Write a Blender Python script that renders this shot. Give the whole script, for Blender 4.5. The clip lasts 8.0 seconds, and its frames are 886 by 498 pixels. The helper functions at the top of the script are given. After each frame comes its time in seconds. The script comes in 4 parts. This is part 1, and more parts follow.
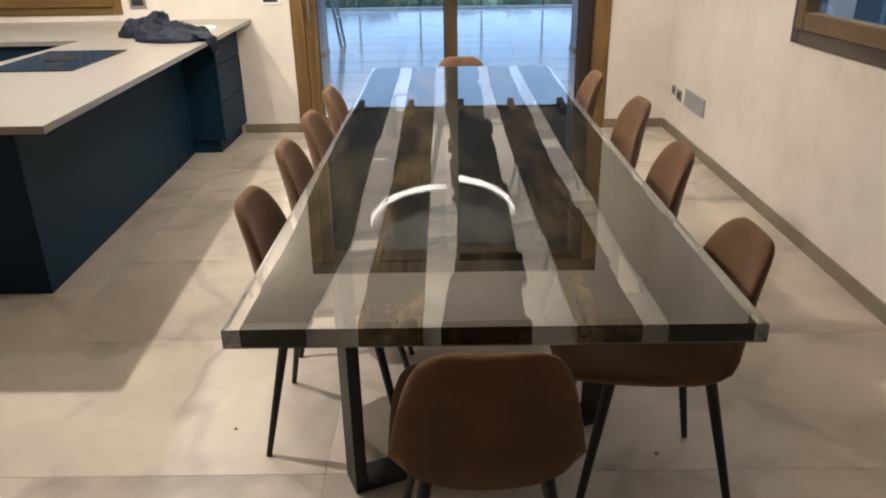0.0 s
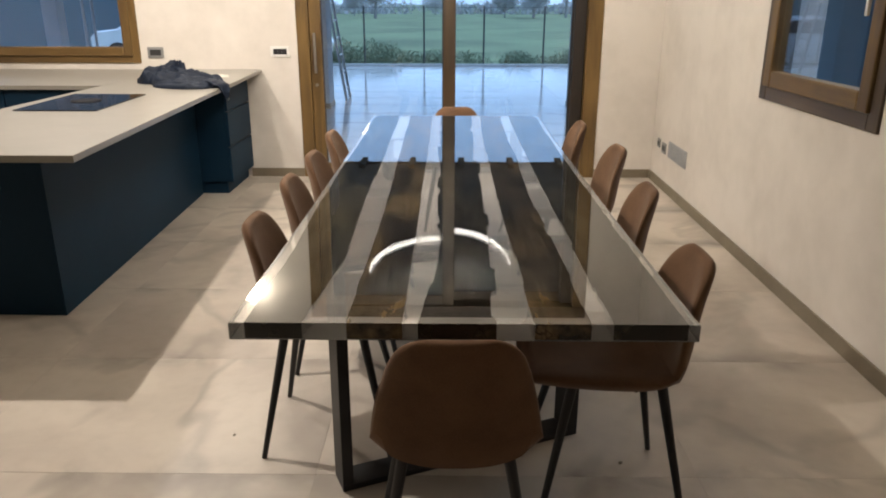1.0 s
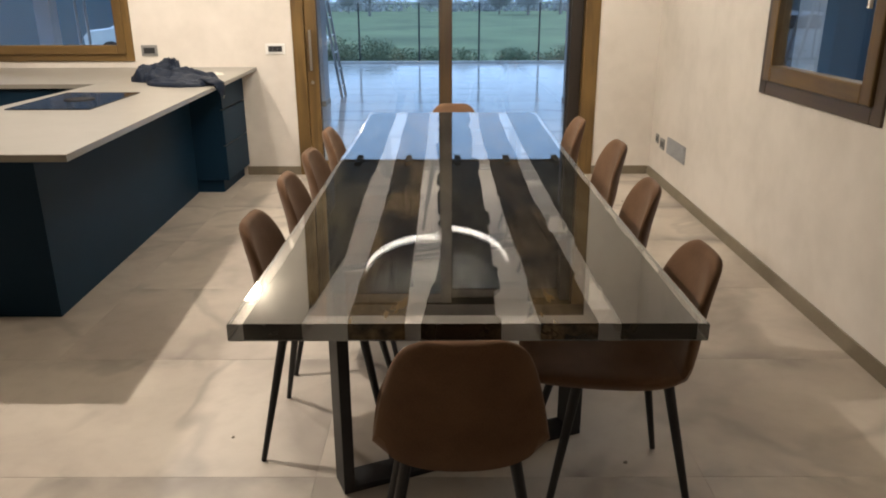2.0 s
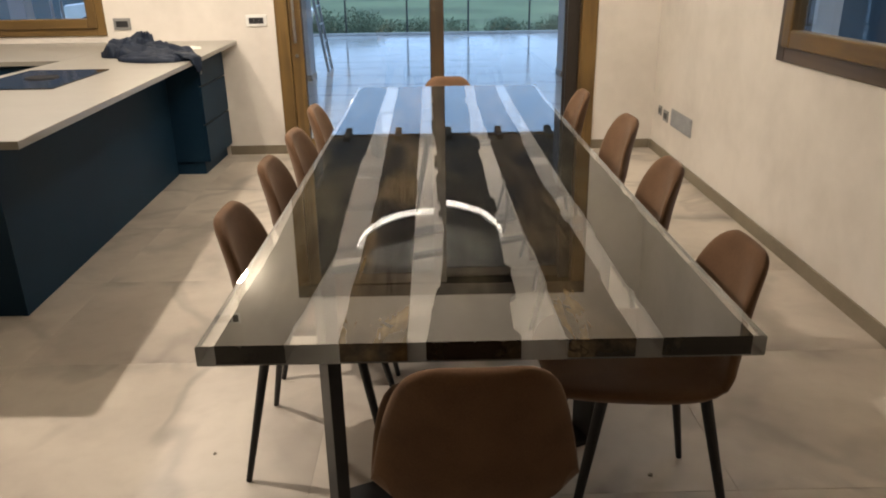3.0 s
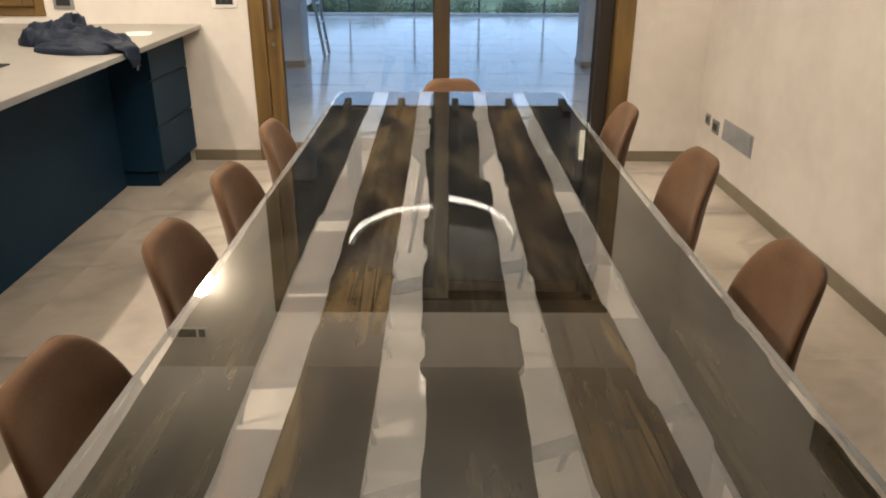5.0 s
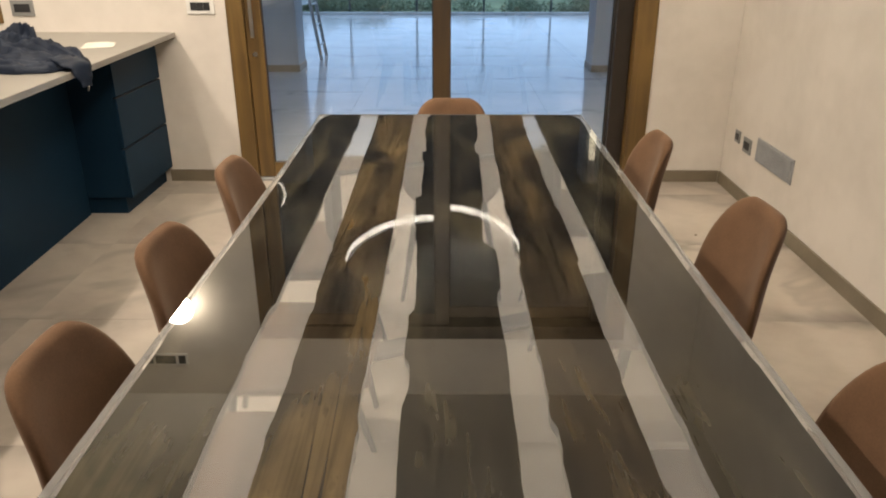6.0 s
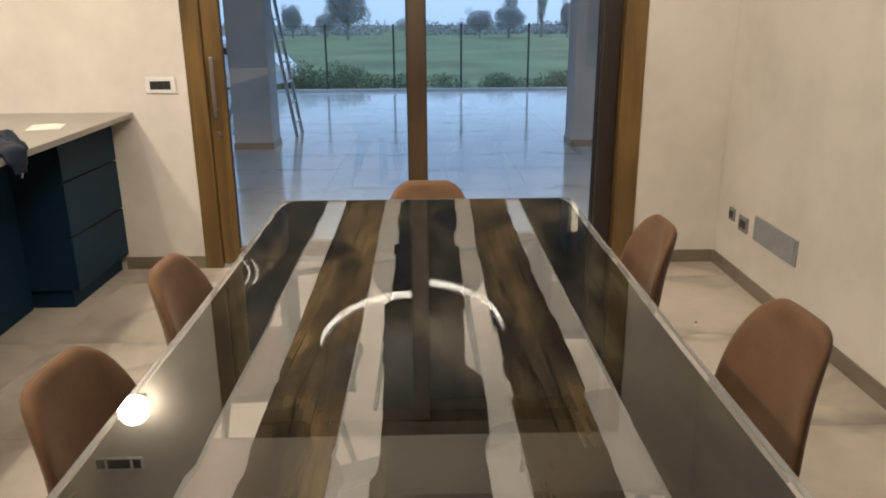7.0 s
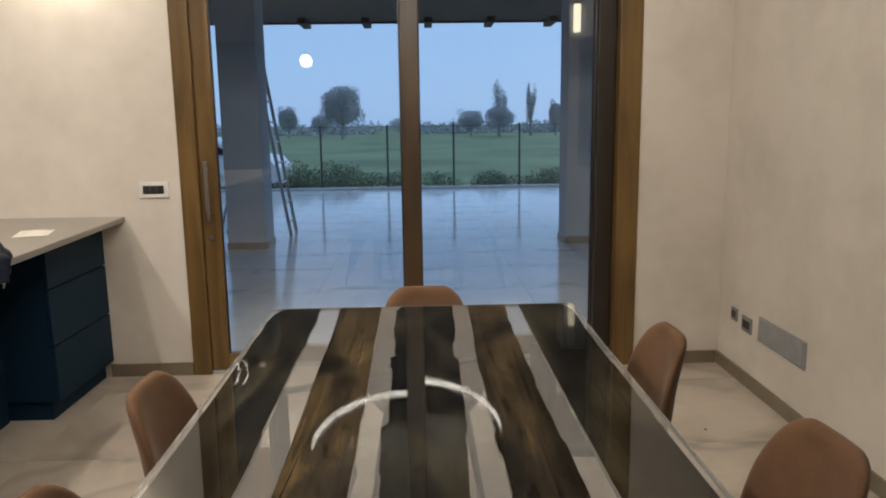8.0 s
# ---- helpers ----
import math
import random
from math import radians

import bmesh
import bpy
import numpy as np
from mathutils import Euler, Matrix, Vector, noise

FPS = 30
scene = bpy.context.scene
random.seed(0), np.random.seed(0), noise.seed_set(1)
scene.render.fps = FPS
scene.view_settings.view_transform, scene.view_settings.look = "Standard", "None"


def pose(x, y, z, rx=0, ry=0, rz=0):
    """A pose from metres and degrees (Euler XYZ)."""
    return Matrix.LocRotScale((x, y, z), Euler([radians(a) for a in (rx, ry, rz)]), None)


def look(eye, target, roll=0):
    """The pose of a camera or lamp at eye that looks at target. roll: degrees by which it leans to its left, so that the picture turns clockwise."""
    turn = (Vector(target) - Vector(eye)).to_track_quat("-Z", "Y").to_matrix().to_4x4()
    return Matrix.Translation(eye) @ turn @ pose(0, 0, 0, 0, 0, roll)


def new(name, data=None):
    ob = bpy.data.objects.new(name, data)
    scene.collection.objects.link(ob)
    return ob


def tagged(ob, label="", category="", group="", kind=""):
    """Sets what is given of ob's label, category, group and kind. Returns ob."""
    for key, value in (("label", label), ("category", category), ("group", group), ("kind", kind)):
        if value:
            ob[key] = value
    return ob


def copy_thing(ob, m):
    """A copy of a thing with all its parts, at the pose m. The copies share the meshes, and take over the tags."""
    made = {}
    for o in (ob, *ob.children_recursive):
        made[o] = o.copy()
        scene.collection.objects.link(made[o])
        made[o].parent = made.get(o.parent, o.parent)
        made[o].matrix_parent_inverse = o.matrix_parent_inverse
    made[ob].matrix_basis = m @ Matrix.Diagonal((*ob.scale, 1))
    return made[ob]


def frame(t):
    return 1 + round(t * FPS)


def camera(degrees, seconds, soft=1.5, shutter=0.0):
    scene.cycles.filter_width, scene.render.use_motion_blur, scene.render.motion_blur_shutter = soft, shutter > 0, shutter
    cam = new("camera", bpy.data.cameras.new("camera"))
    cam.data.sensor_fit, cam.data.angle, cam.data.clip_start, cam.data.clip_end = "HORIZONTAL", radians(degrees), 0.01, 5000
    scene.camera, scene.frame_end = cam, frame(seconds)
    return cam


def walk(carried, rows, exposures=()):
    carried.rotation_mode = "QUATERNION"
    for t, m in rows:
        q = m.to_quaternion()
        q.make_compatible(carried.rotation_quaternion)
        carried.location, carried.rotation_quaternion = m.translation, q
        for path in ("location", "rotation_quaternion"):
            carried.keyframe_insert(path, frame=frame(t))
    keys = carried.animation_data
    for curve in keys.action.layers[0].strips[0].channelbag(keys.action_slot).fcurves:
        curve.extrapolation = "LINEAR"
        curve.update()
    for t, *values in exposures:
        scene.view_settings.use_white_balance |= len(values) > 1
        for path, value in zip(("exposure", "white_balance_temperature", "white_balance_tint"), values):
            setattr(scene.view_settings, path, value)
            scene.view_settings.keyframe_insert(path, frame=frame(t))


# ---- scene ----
cam = camera(62.7, 8.0, soft=1.9)
PATH = [
    (0, (-0.089, -0.05, 1.47), (-0.105, 1.793, 0.693), -1.0),
    (0.5, (-0.064, -0.192, 1.472), (-0.076, 1.683, 0.775), -0.7),
    (1, (-0.033, -0.315, 1.464), (-0.052, 1.58, 0.825), 0.1),
    (2.5, (-0.068, -0.193, 1.44), (-0.063, 1.694, 0.78), -0.6),
    (3, (-0.083, -0.007, 1.423), (-0.066, 1.861, 0.709), -0.9),
    (3.5, (-0.06, 0.226, 1.425), (-0.044, 2.083, 0.681), -0.2),
    (4, (-0.028, 0.469, 1.417), (-0.02, 2.325, 0.672), 0.5),
    (4.5, (-0.025, 0.748, 1.417), (-0.025, 2.597, 0.656), 0.0),
    (4.7, (-0.041, 0.848, 1.398), (-0.036, 2.697, 0.636), 0.2),
    (6, (-0.011, 1.522, 1.415), (-0.023, 3.367, 0.643), 0.0),
    (6.5, (0.007, 1.737, 1.395), (0.013, 3.61, 0.693), -0.1),
    (7, (0.005, 1.857, 1.39), (0.045, 3.768, 0.801), -0.4),
    (7.5, (0.004, 1.924, 1.395), (0.063, 3.868, 0.93), -0.8),
    (8, (-0.006, 1.957, 1.414), (0.056, 3.927, 1.076), -0.8),
]
EXPOSURES = [(0, 0.50, 6250, 10), (1.0, 0.42, 6200, 10), (2.3, 0.36, 6450, 10), (4.7, 0.38, 6650, 10), (6.5, 0.17, 6650, 10),
             (7.0, 0.06, 6650, 10), (7.5, -0.09, 6750, 10), (8, -0.42, 6350, 10)]
walk(cam, [(t, look(eye, target, roll)) for t, eye, target, roll in PATH], EXPOSURES)

# ---- light ----
world = bpy.data.worlds.new("dusk")
scene.world = world
world.use_nodes = True
wn = world.node_tree
sky = wn.nodes.new("ShaderNodeTexSky")
sky.sky_type = "NISHITA"
sky.sun_disc = False
sky.sun_elevation = radians(32)
sky.sun_rotation = radians(60)
sky.dust_density = 1.0
sky.ozone_density = 6.0
veil = wn.nodes.new("ShaderNodeMix")
veil.data_type = "RGBA"
veil.inputs[0].default_value = 0.8
veil.inputs[7].default_value = (5.1, 8.0, 12.7, 1)
wn.links.new(sky.outputs["Color"], veil.inputs[6])
wn.links.new(veil.outputs[2], wn.nodes["Background"].inputs["Color"])
wn.nodes["Background"].inputs["Strength"].default_value = 0.112

sun_data = bpy.data.lights.new("sun", "SUN")
sun_data.energy, sun_data.angle, sun_data.color = 1.2, radians(40), (0.68, 0.84, 1.0)
sun = new("sun", sun_data)
sun.matrix_world = look((60, 55, 45), (0, 20, 0))

WARM = (1.0, 0.89, 0.77)


def lamp(name, place, watts, radius, cone, blend):
    """A shaded lamp's light, straight down."""
    d = bpy.data.lights.new(name, "SPOT")
    d.energy, d.color, d.shadow_soft_size, d.spot_size, d.spot_blend = watts, WARM, radius, radians(cone), blend
    ob = new(name, d)
    ob.location = place
    return ob


KITCHEN_LAMP = (-2.02, 2.72, 2.74)
COUNTER_LAMP = (-2.50, 4.60, 2.92)
WALL_LAMP = (-1.84, 6.05, 2.38)
REAR_LAMP = (-1.55, -0.30, 2.25)
lamp("counter_light", COUNTER_LAMP, 160, 0.085, 146, 0.8)
lamp("kitchen_light", (-1.73, 2.66, 2.70), 155, 0.03, 144, 0.6)


# ---- materials ----
def material(name, colour, rough=0.6, metal=0.0, other=None, scale=6.0, fine=80.0, bump=0.05, amount=0.5, spec=0.5, sheen=0.0):
    """Principled surface whose colour drifts between two tones at two scales, with a fine relief."""
    m = bpy.data.materials.new(name)
    m.use_nodes = True
    t, L = m.node_tree.nodes, m.node_tree.links
    b = t["Principled BSDF"]
    b.inputs["Roughness"].default_value = rough
    b.inputs["Metallic"].default_value = metal
    b.inputs["Specular IOR Level"].default_value = spec
    if sheen:
        b.inputs["Sheen Weight"].default_value, b.inputs["Sheen Roughness"].default_value = sheen, 0.4
        b.inputs["Sheen Tint"].default_value = (1.0, 0.84, 0.72, 1)
    co = t.new("ShaderNodeTexCoord")
    n1 = t.new("ShaderNodeTexNoise")
    n1.inputs["Scale"].default_value, n1.inputs["Detail"].default_value = scale, 5
    n2 = t.new("ShaderNodeTexNoise")
    n2.inputs["Scale"].default_value, n2.inputs["Detail"].default_value = fine, 3
    for n in (n1, n2):
        L.new(co.outputs["Object"], n.inputs["Vector"])
    ramp = t.new("ShaderNodeValToRGB")
    o = other or tuple(c * 0.8 for c in colour)
    ramp.color_ramp.elements[0].color, ramp.color_ramp.elements[0].position = (*o, 1), 0.5 - 0.25 / max(amount, 0.05) * 0.5
    ramp.color_ramp.elements[1].color, ramp.color_ramp.elements[1].position = (*colour, 1), 0.5 + 0.12 / max(amount, 0.05) * 0.5
    mix = t.new("ShaderNodeMath")
    mix.operation = "MULTIPLY_ADD"
    mix.inputs[1].default_value = 0.25
    L.new(n2.outputs["Fac"], mix.inputs[0])
    sub = t.new("ShaderNodeMath")
    sub.operation = "MULTIPLY"
    sub.inputs[1].default_value = 0.75
    L.new(n1.outputs["Fac"], sub.inputs[0])
    L.new(sub.outputs[0], mix.inputs[2])
    L.new(mix.outputs[0], ramp.inputs["Fac"])
    L.new(ramp.outputs["Color"], b.inputs["Base Color"])
    if bump:
        bp = t.new("ShaderNodeBump")
        bp.inputs["Strength"].default_value, bp.inputs["Distance"].default_value = bump, 0.01
        L.new(n2.outputs["Fac"], bp.inputs["Height"])
        L.new(bp.outputs["Normal"], b.inputs["Normal"])
    return m


def wood(name, dark, light, rough=0.45, along="Y", scale=1.0, bump=0.15, contrast=1.0):
    """Long grain along one axis, with streaks, knots and pores."""
    m = bpy.data.materials.new(name)
    m.use_nodes = True
    t, L = m.node_tree.nodes, m.node_tree.links
    b = t["Principled BSDF"]
    b.inputs["Roughness"].default_value = rough
    co = t.new("ShaderNodeTexCoord")
    info = t.new("ShaderNodeObjectInfo")
    shift = t.new("ShaderNodeVectorMath")
    shift.operation = "MULTIPLY_ADD"
    shift.inputs[1].default_value = (7.0, 13.0, 5.0)
    L.new(info.outputs["Random"], shift.inputs[0])
    L.new(co.outputs["Object"], shift.inputs[2])
    mp = t.new("ShaderNodeMapping")
    k = {"X": (0.9, 14, 14), "Y": (14, 0.9, 14), "Z": (14, 14, 0.9)}[along]
    mp.inputs["Scale"].default_value = tuple(c * scale for c in k)
    L.new(shift.outputs[0], mp.inputs["Vector"])
    n1 = t.new("ShaderNodeTexNoise")
    n1.inputs["Scale"].default_value, n1.inputs["Detail"].default_value, n1.inputs["Distortion"].default_value = 1.0, 6, 1.1
    L.new(mp.outputs["Vector"], n1.inputs["Vector"])
    n2 = t.new("ShaderNodeTexNoise")
    n2.inputs["Scale"].default_value, n2.inputs["Detail"].default_value = 2.2, 3
    L.new(shift.outputs[0], n2.inputs["Vector"])
    add = t.new("ShaderNodeMath")
    add.operation = "MULTIPLY_ADD"
    add.inputs[1].default_value = 0.6
    L.new(n1.outputs["Fac"], add.inputs[0])
    half = t.new("ShaderNodeMath")
    half.operation = "MULTIPLY"
    half.inputs[1].default_value = 0.4
    L.new(n2.outputs["Fac"], half.inputs[0])
    L.new(half.outputs[0], add.inputs[2])
    ramp = t.new("ShaderNodeValToRGB")
    e = ramp.color_ramp.elements
    e[0].color, e[0].position = (*dark, 1), 0.5 - 0.14 / contrast
    e[1].color, e[1].position = (*light, 1), 0.5 + 0.16 / contrast
    L.new(add.outputs[0], ramp.inputs["Fac"])
    L.new(ramp.outputs["Color"], b.inputs["Base Color"])
    bp = t.new("ShaderNodeBump")
    bp.inputs["Strength"].default_value, bp.inputs["Distance"].default_value = bump, 0.004
    L.new(n1.outputs["Fac"], bp.inputs["Height"])
    L.new(bp.outputs["Normal"], b.inputs["Normal"])
    return m


def board(name, dark, mid, light, cracks=0.5):
    """Old oak under clear resin: cloudy patches from near black to gold, fine grain along Y, long thin cracks."""
    m = bpy.data.materials.new(name)
    m.use_nodes = True
    t, L = m.node_tree.nodes, m.node_tree.links
    b = t["Principled BSDF"]
    b.inputs["Roughness"].default_value, b.inputs["Specular IOR Level"].default_value = 0.5, 0.0
    b.inputs["Coat Weight"].default_value, b.inputs["Coat Roughness"].default_value, b.inputs["Coat IOR"].default_value = 1.0, 0.0, 1.5
    co, info = t.new("ShaderNodeTexCoord"), t.new("ShaderNodeObjectInfo")
    shift = t.new("ShaderNodeVectorMath")
    shift.operation = "MULTIPLY_ADD"
    shift.inputs[1].default_value = (7.0, 13.0, 5.0)
    L.new(info.outputs["Random"], shift.inputs[0])
    L.new(co.outputs["Object"], shift.inputs[2])

    def cloud(stretch, scale, detail, twist):
        mp, n = t.new("ShaderNodeMapping"), t.new("ShaderNodeTexNoise")
        mp.inputs["Scale"].default_value = stretch
        L.new(shift.outputs[0], mp.inputs["Vector"])
        n.inputs["Scale"].default_value, n.inputs["Detail"].default_value, n.inputs["Distortion"].default_value = scale, detail, twist
        L.new(mp.outputs["Vector"], n.inputs["Vector"])
        return n.outputs["Fac"]

    def span(source, a0, a1, b0, b1):
        r = t.new("ShaderNodeMapRange")
        r.inputs[1].default_value, r.inputs[2].default_value, r.inputs[3].default_value, r.inputs[4].default_value = a0, a1, b0, b1
        L.new(source, r.inputs[0])
        return r.outputs[0]

    def calc(kind, p, q):
        n = t.new("ShaderNodeMath")
        n.operation = kind
        for k, v in enumerate((p, q)):
            if isinstance(v, float):
                n.inputs[k].default_value = v
            else:
                L.new(v, n.inputs[k])
        return n.outputs[0]
    ramp = t.new("ShaderNodeValToRGB")
    e = ramp.color_ramp.elements
    e[0].color, e[0].position = (*dark, 1), 0.36
    e[1].color, e[1].position = (*light, 1), 0.68
    e.new(0.50).color = (*mid, 1)
    L.new(cloud((4.5, 1.3, 4.5), 1.5, 5, 0.9), ramp.inputs["Fac"])
    grain = span(cloud((60, 2.0, 60), 1.0, 5, 0.6), 0.3, 0.7, 0.62, 1.25)
    line = span(calc("ABSOLUTE", calc("SUBTRACT", cloud((9, 0.45, 9), 1.0, 3, 1.0), 0.5), 0.0), 0.002, 0.016, 0.0, 1.0)
    where = span(cloud((5, 1.6, 5), 1.2, 2, 0.0), 0.46, 0.60, 1.0, 1.0 - cracks)
    crack = calc("MAXIMUM", line, where)
    pits = span(cloud((26, 9, 26), 1.0, 3, 0.4), 0.27, 0.36, 0.35, 1.0)
    total = calc("MULTIPLY", calc("MULTIPLY", grain, crack), pits)
    dim = t.new("ShaderNodeMix")
    dim.data_type, dim.blend_type = "RGBA", "MULTIPLY"
    dim.inputs[0].default_value = 1.0
    L.new(ramp.outputs["Color"], dim.inputs[6])
    L.new(total, dim.inputs[7])
    L.new(dim.outputs[2], b.inputs["Base Color"])
    bp = t.new("ShaderNodeBump")
    bp.inputs["Strength"].default_value, bp.inputs["Distance"].default_value = 0.08, 0.003
    L.new(total, bp.inputs["Height"])
    L.new(bp.outputs["Normal"], b.inputs["Normal"])
    return m


def glass(name, ior=1.45, tint=(1, 1, 1), rough=0.0):
    m = bpy.data.materials.new(name)
    m.use_nodes = True
    b = m.node_tree.nodes["Principled BSDF"]
    b.inputs["Base Color"].default_value = (*tint, 1)
    b.inputs["Transmission Weight"].default_value = 1.0
    b.inputs["IOR"].default_value = ior
    b.inputs["Roughness"].default_value = rough
    return m


def glow(name, colour, strength):
    m = bpy.data.materials.new(name)
    m.use_nodes = True
    b = m.node_tree.nodes["Principled BSDF"]
    b.inputs["Emission Color"].default_value = (*colour, 1)
    b.inputs["Emission Strength"].default_value = strength
    return m


def stone_tile(name, a, c, rough, stain, veins=0.0):
    """Large porcelain tiles: cloudy concrete look that differs from tile to tile, with drifting stains."""
    m = bpy.data.materials.new(name)
    m.use_nodes = True
    t, L = m.node_tree.nodes, m.node_tree.links
    b = t["Principled BSDF"]
    co, info = t.new("ShaderNodeTexCoord"), t.new("ShaderNodeObjectInfo")
    geo = t.new("ShaderNodeNewGeometry")
    shift = t.new("ShaderNodeVectorMath")
    shift.operation = "MULTIPLY_ADD"
    shift.inputs[1].default_value = (0.6, 0.9, 0.4)
    L.new(info.outputs["Random"], shift.inputs[0])
    L.new(geo.outputs["Position"], shift.inputs[2])
    n1 = t.new("ShaderNodeTexNoise")
    n1.inputs["Scale"].default_value, n1.inputs["Detail"].default_value, n1.inputs["Distortion"].default_value = 1.3, 5, 0.8
    n2 = t.new("ShaderNodeTexNoise")
    n2.inputs["Scale"].default_value, n2.inputs["Detail"].default_value = 14.0, 6
    L.new(shift.outputs[0], n1.inputs["Vector"])
    L.new(geo.outputs["Position"], n2.inputs["Vector"])
    r1 = t.new("ShaderNodeValToRGB")
    r1.color_ramp.elements[0].color, r1.color_ramp.elements[0].position = (*c, 1), 0.36
    r1.color_ramp.elements[1].color, r1.color_ramp.elements[1].position = (*a, 1), 0.62
    L.new(n1.outputs["Fac"], r1.inputs["Fac"])
    r2 = t.new("ShaderNodeValToRGB")
    r2.color_ramp.elements[0].color, r2.color_ramp.elements[0].position = (*stain, 1), 0.25
    r2.color_ramp.elements[1].color, r2.color_ramp.elements[1].position = (1, 1, 1, 1), 0.55
    L.new(n2.outputs["Fac"], r2.inputs["Fac"])
    mx = t.new("ShaderNodeMix")
    mx.data_type, mx.blend_type = "RGBA", "MULTIPLY"
    mx.inputs[0].default_value = 0.22
    L.new(r1.outputs["Color"], mx.inputs[6])
    L.new(r2.outputs["Color"], mx.inputs[7])
    sep = t.new("ShaderNodeSeparateXYZ")
    L.new(co.outputs["Object"], sep.inputs[0])
    ab = t.new("ShaderNodeMath")
    ab.operation = "ABSOLUTE"
    L.new(sep.outputs["Y"], ab.inputs[0])
    edge = t.new("ShaderNodeMapRange")
    edge.interpolation_type = "SMOOTHSTEP"
    edge.inputs[1].default_value, edge.inputs[2].default_value = 0.27, 0.42
    L.new(ab.outputs[0], edge.inputs[0])
    n3 = t.new("ShaderNodeTexNoise")
    n3.inputs["Scale"].default_value, n3.inputs["Detail"].default_value, n3.inputs["Distortion"].default_value = 2.6, 4, 0.6
    L.new(shift.outputs[0], n3.inputs["Vector"])
    pick = t.new("ShaderNodeMapRange")
    pick.inputs[1].default_value, pick.inputs[2].default_value = 0.46, 0.72
    L.new(n3.outputs["Fac"], pick.inputs[0])
    both = t.new("ShaderNodeMath")
    both.operation = "MULTIPLY"
    L.new(edge.outputs[0], both.inputs[0])
    L.new(pick.outputs[0], both.inputs[1])
    dirt = t.new("ShaderNodeMix")
    dirt.data_type, dirt.blend_type = "RGBA", "MIX"
    dirt.inputs[7].default_value = (*[q * 0.52 for q in c], 1)
    L.new(both.outputs[0], dirt.inputs[0])
    L.new(mx.outputs[2], dirt.inputs[6])
    n4 = t.new("ShaderNodeTexNoise")
    n4.inputs["Scale"].default_value, n4.inputs["Detail"].default_value, n4.inputs["Distortion"].default_value = 0.75, 4, 0.7
    L.new(shift.outputs[0], n4.inputs["Vector"])
    off = t.new("ShaderNodeMath")
    off.operation = "SUBTRACT"
    off.inputs[1].default_value = 0.5
    L.new(n4.outputs["Fac"], off.inputs[0])
    flat = t.new("ShaderNodeMath")
    flat.operation = "ABSOLUTE"
    L.new(off.outputs[0], flat.inputs[0])
    vein = t.new("ShaderNodeMapRange")
    vein.interpolation_type = "SMOOTHSTEP"
    vein.inputs[1].default_value, vein.inputs[2].default_value, vein.inputs[3].default_value, vein.inputs[4].default_value = 0.0, 0.045, veins, 0.0
    L.new(flat.outputs[0], vein.inputs[0])
    streak = t.new("ShaderNodeMix")
    streak.data_type, streak.blend_type = "RGBA", "MIX"
    streak.inputs[7].default_value = (*[q * 0.5 for q in c], 1)
    L.new(vein.outputs[0], streak.inputs[0])
    L.new(dirt.outputs[2], streak.inputs[6])
    L.new(streak.outputs[2], b.inputs["Base Color"])
    rr = t.new("ShaderNodeMapRange")
    rr.inputs[3].default_value, rr.inputs[4].default_value = rough + 0.12, rough - 0.08
    L.new(n1.outputs["Fac"], rr.inputs[0])
    L.new(rr.outputs[0], b.inputs["Roughness"])
    bp = t.new("ShaderNodeBump")
    bp.inputs["Strength"].default_value, bp.inputs["Distance"].default_value = 0.05, 0.01
    L.new(n2.outputs["Fac"], bp.inputs["Height"])
    L.new(bp.outputs["Normal"], b.inputs["Normal"])
    return m


PLASTER = material("plaster", (0.64, 0.585, 0.52), 0.75, other=(0.54, 0.49, 0.43), scale=1.7, fine=9, bump=0.05, amount=0.7)
CEILING = material("ceiling_paint", (0.84, 0.81, 0.76), 0.85, other=(0.79, 0.76, 0.71), scale=2, bump=0.05)
TILE = stone_tile("floor_tile", (0.55, 0.485, 0.405), (0.40, 0.345, 0.29), 0.42, (0.72, 0.68, 0.64), 0.36)
DRY_TILE = stone_tile("dry_terrace_tile", (0.71, 0.74, 0.77), (0.62, 0.65, 0.68), 0.13, (0.8, 0.8, 0.8))
PLATE_GREY = material("grey_plastic", (0.22, 0.215, 0.205), 0.45, scale=10, bump=0)
SLATE_WALL = material("dark_slate_render", (0.075, 0.135, 0.175), 0.8, other=(0.055, 0.10, 0.135), scale=0.4, fine=12, bump=0.1)
WET_TILE = stone_tile("wet_terrace_tile", (0.62, 0.62, 0.61), (0.54, 0.54, 0.54), 0.085, (0.8, 0.8, 0.8))
GROUT = material("grout", (0.42, 0.375, 0.315), 0.9, scale=20)
SKIRT = material("skirting_tile", (0.20, 0.162, 0.112), 0.45, other=(0.15, 0.12, 0.08), scale=5)
FRAME_WOOD = wood("oak_stained_frame", (0.078, 0.044, 0.013), (0.168, 0.098, 0.029), 0.4, "Z", 1.2)
FRAME_WOOD_H = wood("oak_stained_rail", (0.078, 0.044, 0.013), (0.168, 0.098, 0.029), 0.4, "X", 1.2)
FRAME_WOOD_Y = wood("oak_stained_rail_side", (0.078, 0.044, 0.013), (0.168, 0.098, 0.029), 0.4, "Y", 1.2)
# The frame's oak again, with the middle and right stiles' shade in the colour.
FRAME_SHADE = wood("oak_shaded_stile", (0.028, 0.016, 0.007), (0.070, 0.041, 0.015), 0.45, "Z", 1.2)
SHADE_STILE = wood("oak_shadow_stile", (0.012, 0.009, 0.006), (0.030, 0.020, 0.011), 0.45, "Z", 1.2)
